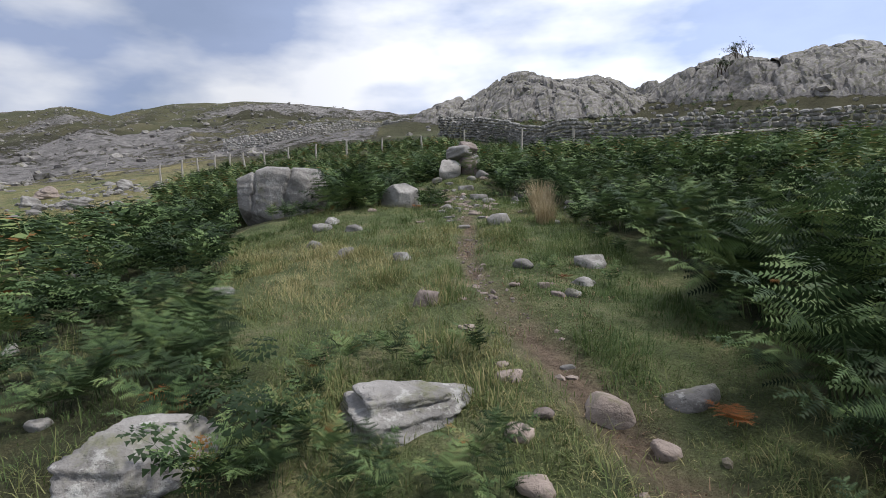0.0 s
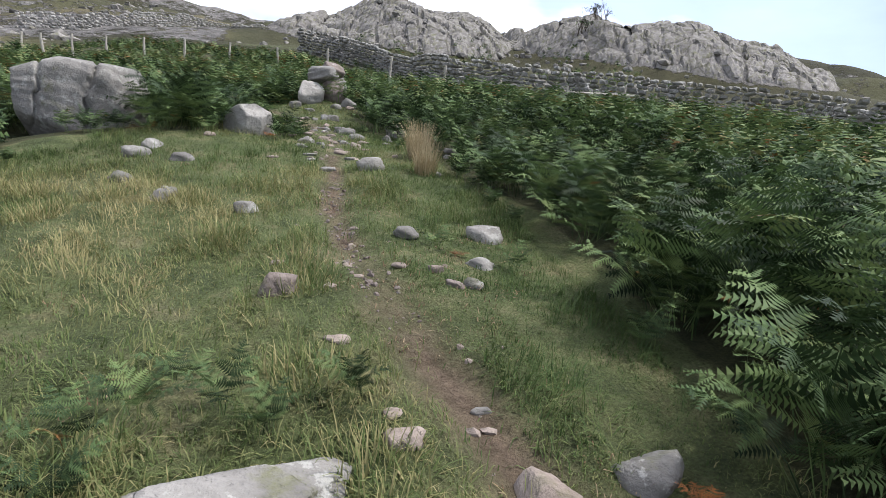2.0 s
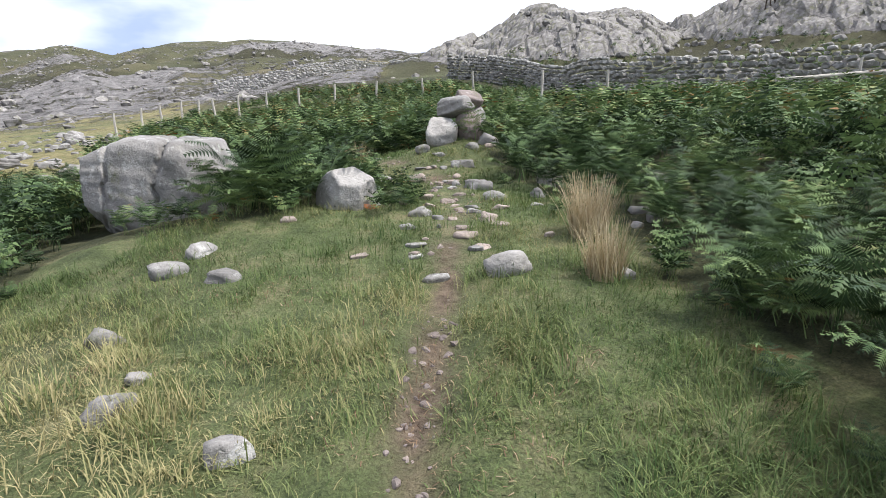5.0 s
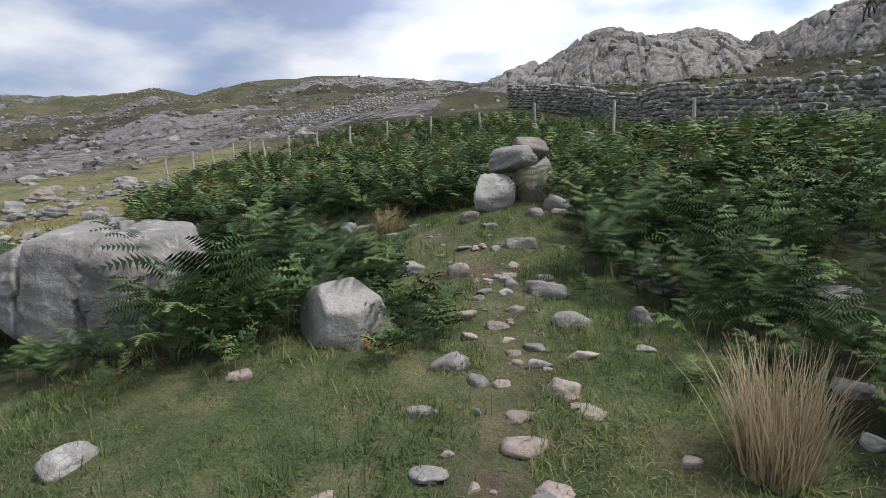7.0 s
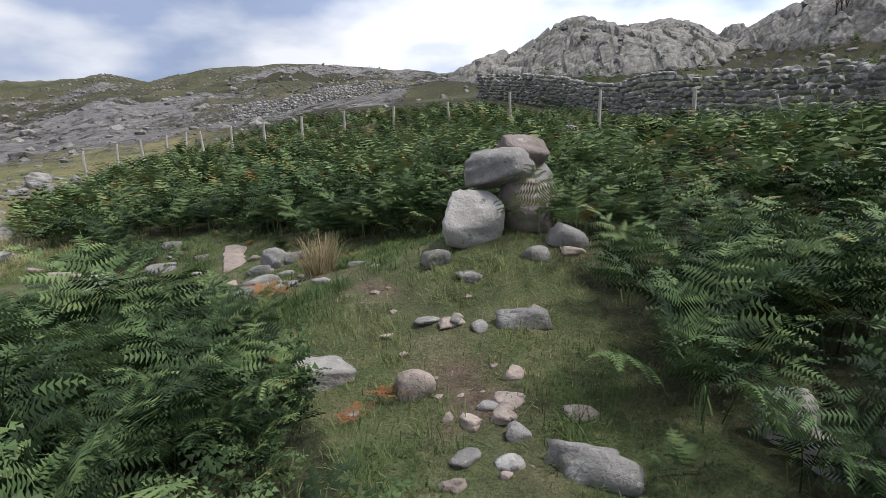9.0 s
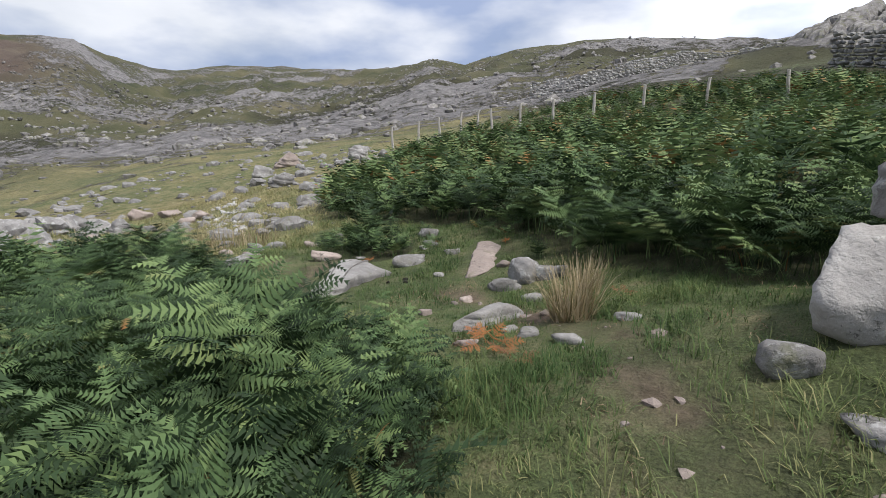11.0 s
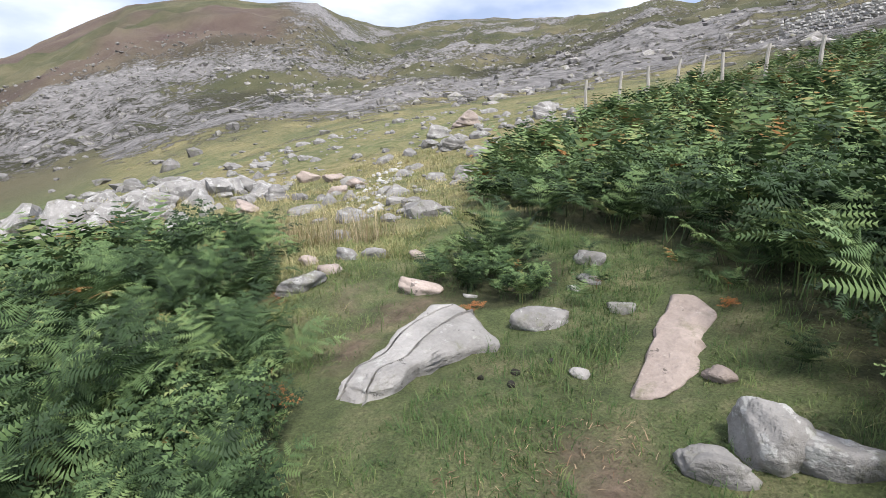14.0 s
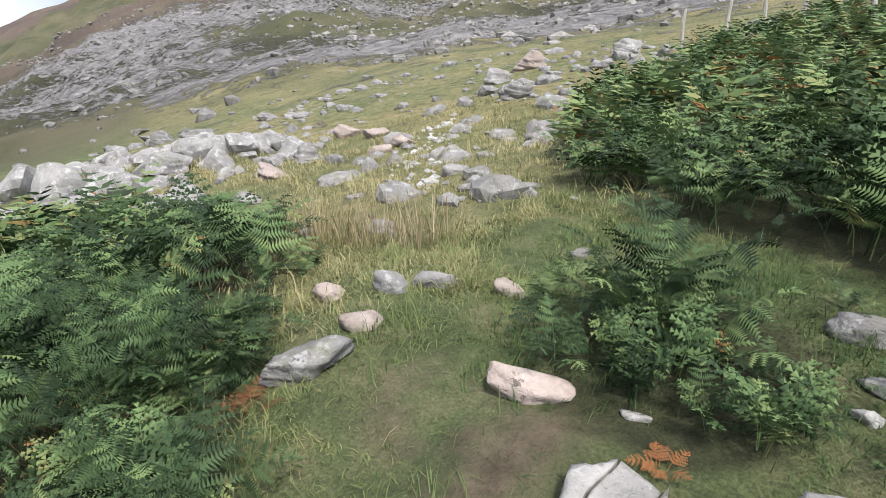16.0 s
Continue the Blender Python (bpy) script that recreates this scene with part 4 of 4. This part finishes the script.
joined("young_bracken", FINE, np.concatenate([small[:30], small[-len(extra):]]), FERN, 11, "short green bracken along the edge of the turf")
dead_at = np.array([(-1.75, 3.1, 0.5), (-1.6, 2.9, 0.42), (1.45, 2.75, 0.45), (1.95, 7.1, 0.3), (-0.75, 10.55, 0.35), (-0.5, 12.4, 0.4), (-0.65, 12.2, 0.35), (-2.15, 14.45, 0.5), (-1.9, 14.3, 0.4),
                    (-4.1, 18.05, 0.3), (-1.75, 16.0, 0.3), (-5.6, 16.75, 0.36), (-2.4, 12.6, 0.5), (-5.2, 14.9, 0.6), (-4.0, 19.2, 0.7), (1.1, 5.35, 0.3), (-2.6, 10.2, 0.35), (-7.0, 15.3, 0.55)])
for x, y, s in dead_at:
    v, f, t = FINE[rng.integers(len(FINE))]
    lie = v * (1, 1, 0.4)
    s *= 0.75
    ob = new("dead_bracken", mesh_of("dead_bracken", lie, f, DEAD_FERN, False, tint=rng.uniform(0.1, 0.8) + 0.3 * t))
    ob.matrix_world = pose(x, y, float(ground(x, y)) + 0.01, rng.uniform(-15, 15), rng.uniform(-15, 15), rng.uniform(0, 360)) @ Matrix.Diagonal((s, s, s, 1))
    tagged(ob, "withered rust-brown bracken drooping to the ground", "fern", group="dead bracken")


# ---- grass ----
def blades(name, x, y, long, wide, tint, mat, label, lean=0.6, seed=1, category="grass", kind="stuff", lift=None):
    rng = np.random.default_rng(seed)
    n = len(x)
    a, tilt = 2.6 * math.pi * grain(x, y, 0.22, 91) + rng.normal(0, 0.9, n), rng.uniform(0.1, lean, n)
    z = ground(x, y) - 0.01 if lift is None else lift
    dx, dy = np.cos(a), np.sin(a)
    base = np.stack([x, y, z], 1)
    across = np.stack([-dy, dx, 0 * dx], 1) * (wide / 2)[:, None]
    mid = base + np.stack([dx * np.sin(tilt), dy * np.sin(tilt), np.cos(tilt)], 1) * (long * 0.55)[:, None]
    bend = tilt + rng.uniform(0.2, 0.8, n) * lean
    tip = mid + np.stack([dx * np.sin(bend), dy * np.sin(bend), np.cos(bend)], 1) * (long * 0.45)[:, None]
    v = np.stack([base - across, base + across, mid + across * 0.7, mid - across * 0.7, tip], 1).reshape(-1, 3)
    k = np.arange(n)[:, None] * 5
    f = np.concatenate([k + (0, 1, 2), k + (0, 2, 3), k + (3, 2, 4)])
    ob = new(name, mesh_of(name, v, f, mat, False, tint=np.repeat(tint, 5)))
    return tagged(ob, label, category, kind=kind)


def turf(n, box, seed, reach=3.2):
    rng = np.random.default_rng(seed)
    x, y = rng.uniform(box[0], box[1], n), rng.uniform(box[2], box[3], n)
    ok = (~fern_cover(x, y) | (rng.random(n) < 0.35)) & clear(x, y, -0.13)
    d = track(x, y, TRAIL)
    ok &= ((track(x, y, [(-5.15, 15.1), (-5.75, 15.9), (-6.0, 16.5)]) > 0.16) & (bump(x, y, -6.35, 16.15, 0.5, 0.3) < 0.4)) | (rng.random(n) < 0.2)
    ok &= rng.random(n) < np.where(d < 0.12, 0.06, np.where(d < 0.22, 0.3 + 0.5 * (grain(x, y, 0.5, 3) > 0.1), 1.0))
    ok &= rng.random(n) < 0.35 + 0.9 * ease(-0.4, 0.5, lumps(x, y, 0.45, 50))
    return x[ok], y[ok], rng


def straw(x, y):
    return np.clip(0.40 + 0.30 * lumps(x, y, 1.3, 60) + 0.18 * bump(x, y, -1.9, 6.3, 1.1, 1.6) + 0.18 * bump(x, y, -1.0, 5.0, 0.8, 1.2) - 0.25 * bump(x, y, 1.5, 4.6, 0.7, 2) - 0.3 * bump(x, y, -5.8, 16.3, 1.6, 1.2) - 0.16 * ease(7, 9, y) * ease(-7, -5, x) + 0.4 * ease(-7, -10, x), 0, 1)


for box, n, seed in (((-4, 2, 1, 9), 165000, 1), ((-3, 2, 9, 16.5), 100000, 2), ((-9, -1, 13.5, 19), 100000, 3), ((-20, -7.5, 13, 24), 60000, 4)):
    x, y, r2 = turf(n, box, seed)
    s = straw(x, y)
    tall = (0.05 + 0.10 * r2.random(len(x)) ** 2 + 0.11 * s**2 * r2.random(len(x)) + (0.02 if seed == 4 else 0)) * (1 + 0.75 * np.clip(lumps(x, y, 0.4, 80, 2), -0.8, 1.2))
    blades("turf", x, y, tall, 0.003 + 0.0045 * r2.random(len(x)) + (0.006 if seed == 4 else 0), np.clip(s + r2.normal(0, 0.16, len(x)), 0, 1), GRASS, "short green and straw-coloured hill grass beside the footpath", 1.35, seed)


LITTER = blade_material("dry_litter", (0.0, (0.10, 0.06, 0.04)), (0.5, (0.24, 0.16, 0.10)), (1.0, (0.38, 0.29, 0.19)))
lx, ly = np.random.default_rng(77).uniform((-4, 2), (1.8, 16.5), (26000, 2)).T
lit = ~fern_cover(lx, ly) & clear(lx, ly, -0.05) & (lumps(lx, ly, 0.6, 13) > 0.15 + 0.5 * ease(0.3, 0.9, track(lx, ly, TRAIL)))
lx, ly = lx[lit], ly[lit]
r2 = np.random.default_rng(78)
blades("dead_litter", lx, ly, 0.02 + 0.07 * r2.random(len(lx)), 0.003 + 0.004 * r2.random(len(lx)), r2.random(len(lx)), LITTER, "brown dead bracken and straw littering the path", 2.4, 79, "litter", lift=ground(lx, ly) + 0.012)


def tussock(x, y, spread, tall, count, seed, mat, label, name="rush_tussock", tone=0.5, lean=0.35):
    """A clump of thin stems, each bent its own way."""
    rng = np.random.default_rng(seed)
    a, r = rng.uniform(0, 2 * math.pi, count), spread * np.sqrt(rng.random(count))
    way = a + rng.normal(0, 1.0, count)
    tilt = lean * (0.25 + 0.75 * r / spread) * rng.uniform(0.1, 1.5, count)
    curl = rng.normal(0.25, 0.35, count) * (0.4 + lean)
    long = tall * rng.uniform(0.35, 1.08, count)
    wide = 0.0035 + 0.003 * rng.random(count)
    p = np.stack([r * np.cos(a), r * np.sin(a), ground(x + r * np.cos(a), y + r * np.sin(a)) - float(ground(x, y)) - 0.02], 1)
    flat = np.stack([np.cos(way), np.sin(way), 0 * way], 1)
    across = np.stack([-np.sin(way), np.cos(way), 0 * way], 1) * wide[:, None]
    rows = [p]
    for k in range(4):
        bend = (tilt + curl * (k / 3) ** 2)[:, None]
        p = p + (flat * np.sin(bend) + np.array((0, 0, 1.0)) * np.cos(bend)) * (long / 4)[:, None]
        rows.append(p)
    v = np.stack([q for k, p in enumerate(rows) for q in (p - across * (1 - 0.22 * k), p + across * (1 - 0.22 * k))], 1)
    base = np.arange(count)[:, None] * 10
    f = np.concatenate([np.concatenate([base + (2 * k, 2 * k + 1, 2 * k + 3), base + (2 * k, 2 * k + 3, 2 * k + 2)]) for k in range(4)])
    clump = new(name)
    clump.location = (x, y, float(ground(x, y)))
    tagged(clump, label, "rushes" if name == "rush_tussock" else "grass")
    tint = np.repeat(np.clip(tone + rng.normal(0, 0.28, count), 0, 1), 10)
    stems = part("stem_clump", mesh_of("stem_clump", v.reshape(-1, 3), f, mat, False, tint=tint), clump)
    stems["kind"] = "stuff"
    return clump


tussock(1.51, 9.30, 0.15, 0.6, 620, 21, RUSH, "tall clump of dry straw-coloured rushes beside the path", tone=0.65)
tussock(1.44, 8.39, 0.13, 0.5, 420, 22, RUSH, "clump of dry rushes among bracken beside the path", tone=0.5)
tussock(-1.85, 15.15, 0.15, 0.52, 380, 23, RUSH, "green and straw-coloured rush clump beside the path", tone=0.35, lean=0.6)
tussock(-2.1, 16.0, 0.14, 0.45, 260, 24, RUSH, "reddish dry rush clump at the edge of the bracken", tone=0.4)
for k, (x, y) in enumerate(((-9.9, 16.5), (-9.4, 16.9), (-10.4, 16.4), (-9.0, 17.3))):
    tussock(x, y, 0.34, 0.7, 130, 25 + k, RUSH, "pale green and straw rush clump in the rocky grass", tone=0.25, lean=0.5)
for k, (x, y) in enumerate(((-1.9, 6.9), (-2.2, 6.3), (-1.1, 6.7), (-2.6, 7.2), (-0.15, 5.1), (-0.1, 4.7), (0.2, 3.1), (-0.05, 3.7), (-0.7, 5.8))):
    tussock(x, y, 0.22, 0.19, 260, 40 + k, GRASS, "tuft of long straw-coloured grass in the turf", "grass_tuft", 0.75 if k < 4 else 0.5, 1.0)


# ---- drystone walls ----
def brick_stone(rng):
    p, f = rock_shape(1, rng, 10, 0.0)
    return np.sign(p) * np.abs(p) ** 0.7, f


STONES = [brick_stone(np.random.default_rng(300 + k)) for k in range(9)]


def stone_wall(name, nodes, tall, label, seed, singles=None, size=0.42):
    rng = np.random.default_rng(seed)
    base = tagged(new(name), label, "wall", kind="structure")
    shared = [mesh_of("stone", p, f, WALL_ROCK) for p, f in STONES] if singles else []
    vs, fs, k = [], [], 0
    for (ax, ay), (bx, by) in zip(nodes, nodes[1:]):
        length, run = math.hypot(bx - ax, by - ay), 0.0
        turn = math.degrees(math.atan2(by - ay, bx - ax))
        z = 0.0
        while z < tall:
            high = size * rng.uniform(0.36, 0.72)
            run = rng.uniform(0, size) * 0.5
            while run < length:
                wide = size * rng.uniform(0.45, 1.5)
                u = (run + wide / 2) / length
                x, y = ax + (bx - ax) * u, ay + (by - ay) * u
                top = tall * (1 + 0.16 * float(grain(x, y, 3.0, 33)) + 0.08 * float(grain(x, y, 0.8, 34)))
                if z < top:
                    g = float(ground(x, y)) + z + high / 2 - 0.1
                    batter = rng.uniform(-0.13, 0.13) + 0.10 * z / tall
                    c, s = math.cos(radians(turn)), math.sin(radians(turn))
                    m = pose(x - s * batter, y + c * batter, g, rng.uniform(-14, 14), rng.uniform(-13, 13), turn + rng.uniform(-18, 18)) @ Matrix.Diagonal((wide * 0.47, 0.32 - 0.1 * z / tall, high * 0.48, 1))
                    if singles and singles[0] < x < singles[1] and k < 296:
                        k += 1
                        ob = part("stone", shared[rng.integers(9)], base)
                        ob.matrix_world = m
                    else:
                        p, f = STONES[rng.integers(9)]
                        fs.append(f + sum_verts(vs))
                        a = np.array(m)
                        vs.append(p @ a[:3, :3].T + a[:3, 3])
                run += wide
            z += high
    if vs:
        part("stonework", mesh_of("stonework", np.concatenate(vs), np.concatenate(fs), WALL_ROCK), base)["kind"] = "stuff"
    return base


def sum_verts(vs):
    return len(vs) * len(STONES[0][0])


stone_wall("wall_lower", [(-1.5, 53), (2, 50.5), (4.8, 46), (6.6, 39), (8.0, 33.5), (10.3, 30), (13, 27.5), (17, 24), (22, 18.5), (27, 12)], 2.1, "long drystone wall of grey field stones crossing the slope", 71, singles=(8.6, 13.5))
stone_wall("wall_upper", [(-29, 66), (-24, 68), (-20.5, 75), (-17, 88), (-12, 92), (-7, 84)], 1.5, "distant drystone wall running over the hill", 72, size=0.5)
stone_wall("wall_side", [(14.5, 27), (17.5, 33), (21, 41), (23.5, 48)], 1.4, "drystone wall climbing to the crag", 73, size=0.42)
stone_wall("wall_far_side", [(25.5, 15), (31, 24), (36, 33)], 1.4, "drystone wall climbing the slope behind the bracken", 74, size=0.45)


# ---- fence ----
def stick(name, length, thick, seed):
    """A rough split stake standing on the origin."""
    rng = np.random.default_rng(seed)
    bm = bmesh.new()
    rings = []
    for k in range(7):
        z, r = length * k / 6, thick / 2 * (1 - 0.12 * k / 6)
        rings.append([bm.verts.new((r * math.cos(a) * (1 + rng.uniform(-0.12, 0.12)) + 0.01 * math.sin(k), r * math.sin(a) * (1 + rng.uniform(-0.12, 0.12)), z + (rng.uniform(-0.02, 0.02) if k == 6 else 0))) for a in np.arange(8) * math.pi / 4])
    for lo, hi in zip(rings, rings[1:]):
        for i in range(8):
            bm.faces.new((lo[i], lo[(i + 1) % 8], hi[(i + 1) % 8], hi[i]))
    bm.faces.new(rings[-1])
    bm.faces.new(rings[0][::-1])
    me = bpy.data.meshes.new(name)
    bm.to_mesh(me)
    bm.free()
    me.materials.append(WOOD)
    return me


fence = tagged(new("fence"), "line of weathered grey wooden fence posts on the slope", "fence")
stakes = [stick("post", 1.7 if k < 3 else 1.3, 0.12, k) for k in range(6)]
FENCE_LINE = [(5.7, 25.6), (3.6, 28.6), (0.7, 31.2), (-1.9, 32.8), (-4.5, 33.2), (-6.6, 32.8), (-8.4, 32.4), (-10, 32.1), (-11.4, 31.9), (-12.3, 31.2), (-13.5, 31.8), (-14.4, 31.8), (-15.1, 31.2), (-15.6, 30.2), (-16.4, 29.4)]
for k, (x, y) in enumerate(FENCE_LINE):
    ob = part("post", stakes[k if k < 3 else 3 + k % 3], fence)
    ob.matrix_world = pose(x, y, float(ground(x, y)) - 0.15, rng.uniform(-4, 4), rng.uniform(-5, 3), rng.uniform(0, 90))
for x, y, lean, long in ((10.1, 29.3, -18, 1.3), (14.6, 25.2, 3, 1.7), (13.6, 26.2, 16, 1.0), (13.0, 26.4, 30, 0.9), (20.2, 19.4, 14, 1.5)):
    ob = new("old_stake", stick("old_stake", long, 0.11, int(x * 7)))
    ob.matrix_world = pose(x, y, float(ground(x, y)) - 0.12, 0, lean, 0)
    tagged(ob, "weathered grey stake leaning by the drystone wall", "post", group="stakes by the wall")
rail = new("fallen_rail", stick("fallen_rail", 3.2, 0.12, 91))
rail.matrix_world = pose(10.2, 22.6, float(ground(10.2, 22.6)) + 0.75, 0, 89, -14)
tagged(rail, "old grey timber rail across the bracken", "rail")
for x, y in ((10.3, 22.5), (13.1, 21.9)):
    ob = new("rail_post", stick("rail_post", 1.1, 0.12, int(x)))
    ob.matrix_world = pose(x, y, float(ground(x, y)) - 0.1)
    tagged(ob, "short grey post carrying an old rail", "post")


# ---- rocks on the knolls and the far slopes ----
def scatter(name, n, box, size, seed, label, keep_where, steps=1, mat=ROCK, squash=(0.5, 0.9)):
    rng = np.random.default_rng(seed)
    x, y = rng.uniform(box[0], box[1], n), rng.uniform(box[2], box[3], n)
    ok = keep_where(x, y, rng)
    x, y = x[ok], y[ok]
    shapes = [rock_shape(steps, np.random.default_rng(seed + k), 11, 0.0) for k in range(10)]
    s = size[0] * (size[1] / size[0]) ** (rng.random(len(x)) ** 1.6)
    z = ground(x, y)
    vs, fs, base = [], [], 0
    for k in range(len(x)):
        p, f = shapes[rng.integers(10)]
        a = rng.uniform(0, 6.3)
        q = p * s[k] * (0.5, 0.5 * rng.uniform(0.6, 1), 0.5 * rng.uniform(*squash))
        c, sn = math.cos(a), math.sin(a)
        vs.append(np.stack([q[:, 0] * c - q[:, 1] * sn + x[k], q[:, 0] * sn + q[:, 1] * c + y[k], q[:, 2] + z[k] - 0.02 * s[k]], 1))
        fs.append(f + base)
        base += len(p)
    ob = new(name, mesh_of(name, np.concatenate(vs), np.concatenate(fs), mat))
    return tagged(ob, label, "rocks", kind="stuff")


scatter("knoll_rocks", 1500, (-8, 62, 44, 96), (0.4, 1.6), 400, "jumbled grey blocks and slabs of rock on the knolls", lambda x, y, r: crags(x, y) > r.uniform(0.3, 4, len(x)), 2)
scatter("bank_rocks", 900, (2, 46, 27, 72), (0.4, 1.9), 410, "grey rocks among heather behind the drystone wall", lambda x, y, r: (crags(x, y) < 1.5) & (x + y > 44 + 2 * r.random(len(x))) & (lumps(x, y, 7, 66) > -0.1), 2)
scatter("slope_rocks", 9000, (-190, 60, 34, 240), (0.3, 2.0), 420, "grey rocks strewn over the far hillside", lambda x, y, r: (np.hypot(x, y - 9) > 40) & (r.random(len(x)) < 0.25 + 0.5 * (lumps(x, y, 22, 70) > 0.1)) & ~((np.abs(x) < 16) & (y < 55)), 1, CRAG_ROCK)
scatter("valley_rocks", 7000, (-260, -28, -60, 120), (0.35, 2.0), 440, "grey rocks strewn over the valley slope", lambda x, y, r: r.random(len(x)) < 0.3 + 0.6 * (lumps(x, y, 25, 71) > 0.15), 1, CRAG_ROCK)
scatter("field_rocks", 1000, (-30, -8.5, 13, 32), (0.12, 0.95), 460, "small grey rocks strewn over rough grass", lambda x, y, r: ~fern_cover(x, y) & (r.random(len(x)) < 0.25 + 0.75 * (lumps(x, y, 3.0, 72) > 0)), 2)
scatter("outcrop_rocks", 150, (-23, -16, 11, 18), (0.4, 1.5), 480, "pale blocks of a low rock outcrop below the path", lambda x, y, r: crags(x, y) > 0.16, 3, ROCK, (0.6, 1.0))
scatter("scree", 500, (-19, -10.5, 17.5, 22.6), (0.08, 0.3), 500, "pale loose scree on a worn path", lambda x, y, r: track(x, y, [(-11.5, 18.2), (-14, 19.6), (-18, 22.2)]) < 0.45, 1, WALL_ROCK)
scatter("trench_stones", 420, (-0.1, 0.8, 4.2, 7.8), (0.02, 0.085), 540, "broken stones lying in the worn trench of the footpath", lambda x, y, r: track(x, y, TRAIL) < 0.13, 2, DARK_ROCK)
scatter("path_stones", 1500, (-3.6, 1.6, 1.5, 16.3), (0.02, 0.12), 520, "small loose stones on the worn footpath", lambda x, y, r: track(x, y, TRAIL) < r.exponential(0.16, len(x)), 1, PINK_ROCK)


# ---- bare rock of the knolls ----
def crag(name, cx, cy, wide, deep, label, step=0.27, seed=1):
    """A dome of jointed bedrock: blocks of two sizes, each tipped a little, with clefts between."""
    xs, ys = np.arange(cx - wide, cx + wide, step), np.arange(cy - deep, cy + deep, step)
    x, y = (q.ravel() for q in np.meshgrid(xs, ys))
    k = crags(x, y)
    on = ease(0.5, 1.6, k)
    e1, m1, u1, v1 = cells(x + 0.5 * grain(x, y, 2, 2), 0.8 * y + 0.5 * grain(x, y, 2, 3), 3.4, seed)
    e2, m2, u2, v2 = cells(x + 0.2 * grain(x, y, 0.8, 4), 0.9 * y, 1.25, seed + 5)
    z = 0.6 * m1 + 0.22 * (m1 - 0.5) * u1 + 0.25 * (m1 * 3 % 1 - 0.5) * v1 - 0.85 * np.exp(-((e1 / 0.26) ** 2))
    z = z + 0.2 * m2 + 0.25 * (m2 - 0.5) * u2 - 0.25 * np.exp(-((e2 / 0.14) ** 2)) + 0.08 * lumps(x, y, 0.9, 5)
    z = ground(x, y) + on * (z + 0.1) - (1 - on) * 0.9
    nx = len(xs)
    r, c = np.meshgrid(np.arange(len(ys) - 1), np.arange(nx - 1), indexing="ij")
    q = (r * nx + c).ravel()
    f = np.stack([q, q + 1, q + nx + 1, q + nx], 1)
    f = f[(on[f] > 0.02).any(1)]
    used = np.unique(f)
    back = np.zeros(len(x), int)
    back[used] = np.arange(len(used))
    v = np.stack([x - cx, y - cy, z], 1)[used]
    ob = new(name, mesh_of(name, v, back[f], CRAG_ROCK, False))
    ob.location = (cx, cy, 0)
    tagged(ob, label, "crag", kind="structure")


crag("crag_1", 9, 75, 20, 17, "rounded knoll of bare jointed grey bedrock behind the wall", seed=1)
crag("crag_2", 37, 67, 14, 18, "blocky grey crag with heather above the drystone wall", seed=2)
crag("crag_3", 49, 56, 13, 12, "blocky grey crag above the drystone wall", seed=3)
crag("crag_4", 31, 86, 5, 7, "small tower of grey rock on the ridge", seed=4)


# ---- shrub on the knoll ----
def shrub(x, y, tall, seed):
    base = new("shrub")
    base.location = (x, y, float(ground(x, y)) - 0.3)
    tagged(base, "small wind-bent shrub with thin foliage on the crag", "shrub")
    rng = np.random.default_rng(seed)
    twigs, leaves = [], []

    def limb(o, way, long, thick, depth):
        end = o + way * long
        twigs.append((o, end, thick, thick * 0.6))
        if depth == 0:
            leaves.extend(end + rng.normal(0, 0.16, 3) for _ in range(3))
            return
        for _ in range(3):
            w = way + rng.normal(0, 0.5, 3) + (0, 0, 0.1)
            limb(o + way * long * rng.uniform(0.6, 1), w / np.linalg.norm(w), long * rng.uniform(0.55, 0.75), thick * 0.6, depth - 1)

    for k in range(4):
        limb(np.array((k * 0.5 - 0.75, 0, 0)), np.array((rng.uniform(-0.3, 0.3), 0, 1.0)), tall * 0.4, 0.09, 3)
    vs, fs = [], []
    for k, (a, b, r0, r1) in enumerate(twigs):
        ring = np.array([(1, 0, 0), (-0.5, 0.87, 0), (-0.5, -0.87, 0)])
        vs.append(np.concatenate([a + ring * r0, b + ring * r1]))
        fs.extend(np.array([(0, 1, 4), (0, 4, 3), (1, 2, 5), (1, 5, 4), (2, 0, 3), (2, 3, 5)]) + 6 * k)
    part("trunk", mesh_of("trunk", np.concatenate(vs), np.array(fs), BARK), base)
    c = np.array(leaves)
    v = (c[:, None] + rng.normal(0, 0.06, (len(c), 3, 3))).reshape(-1, 3)
    part("crown", mesh_of("crown", v, np.arange(len(v)).reshape(-1, 3), FERN, False, tint=np.repeat(rng.uniform(0, 0.5, len(c)), 3)), base)


shrub(31.6, 63.5, 2.6, 7)
shrub(34.0, 64.0, 3.4, 8)

for x, y, s in ((-4.55, 16.35, 0.075), (-4.42, 16.2, 0.085), (-4.62, 16.1, 0.05), (-4.5, 16.62, 0.06)):
    rock(x, y, s, s * 0.8, s * 0.6, 0, name="clod", label="small dark clod of earth on the turf", mat=CLOD, steps=2)
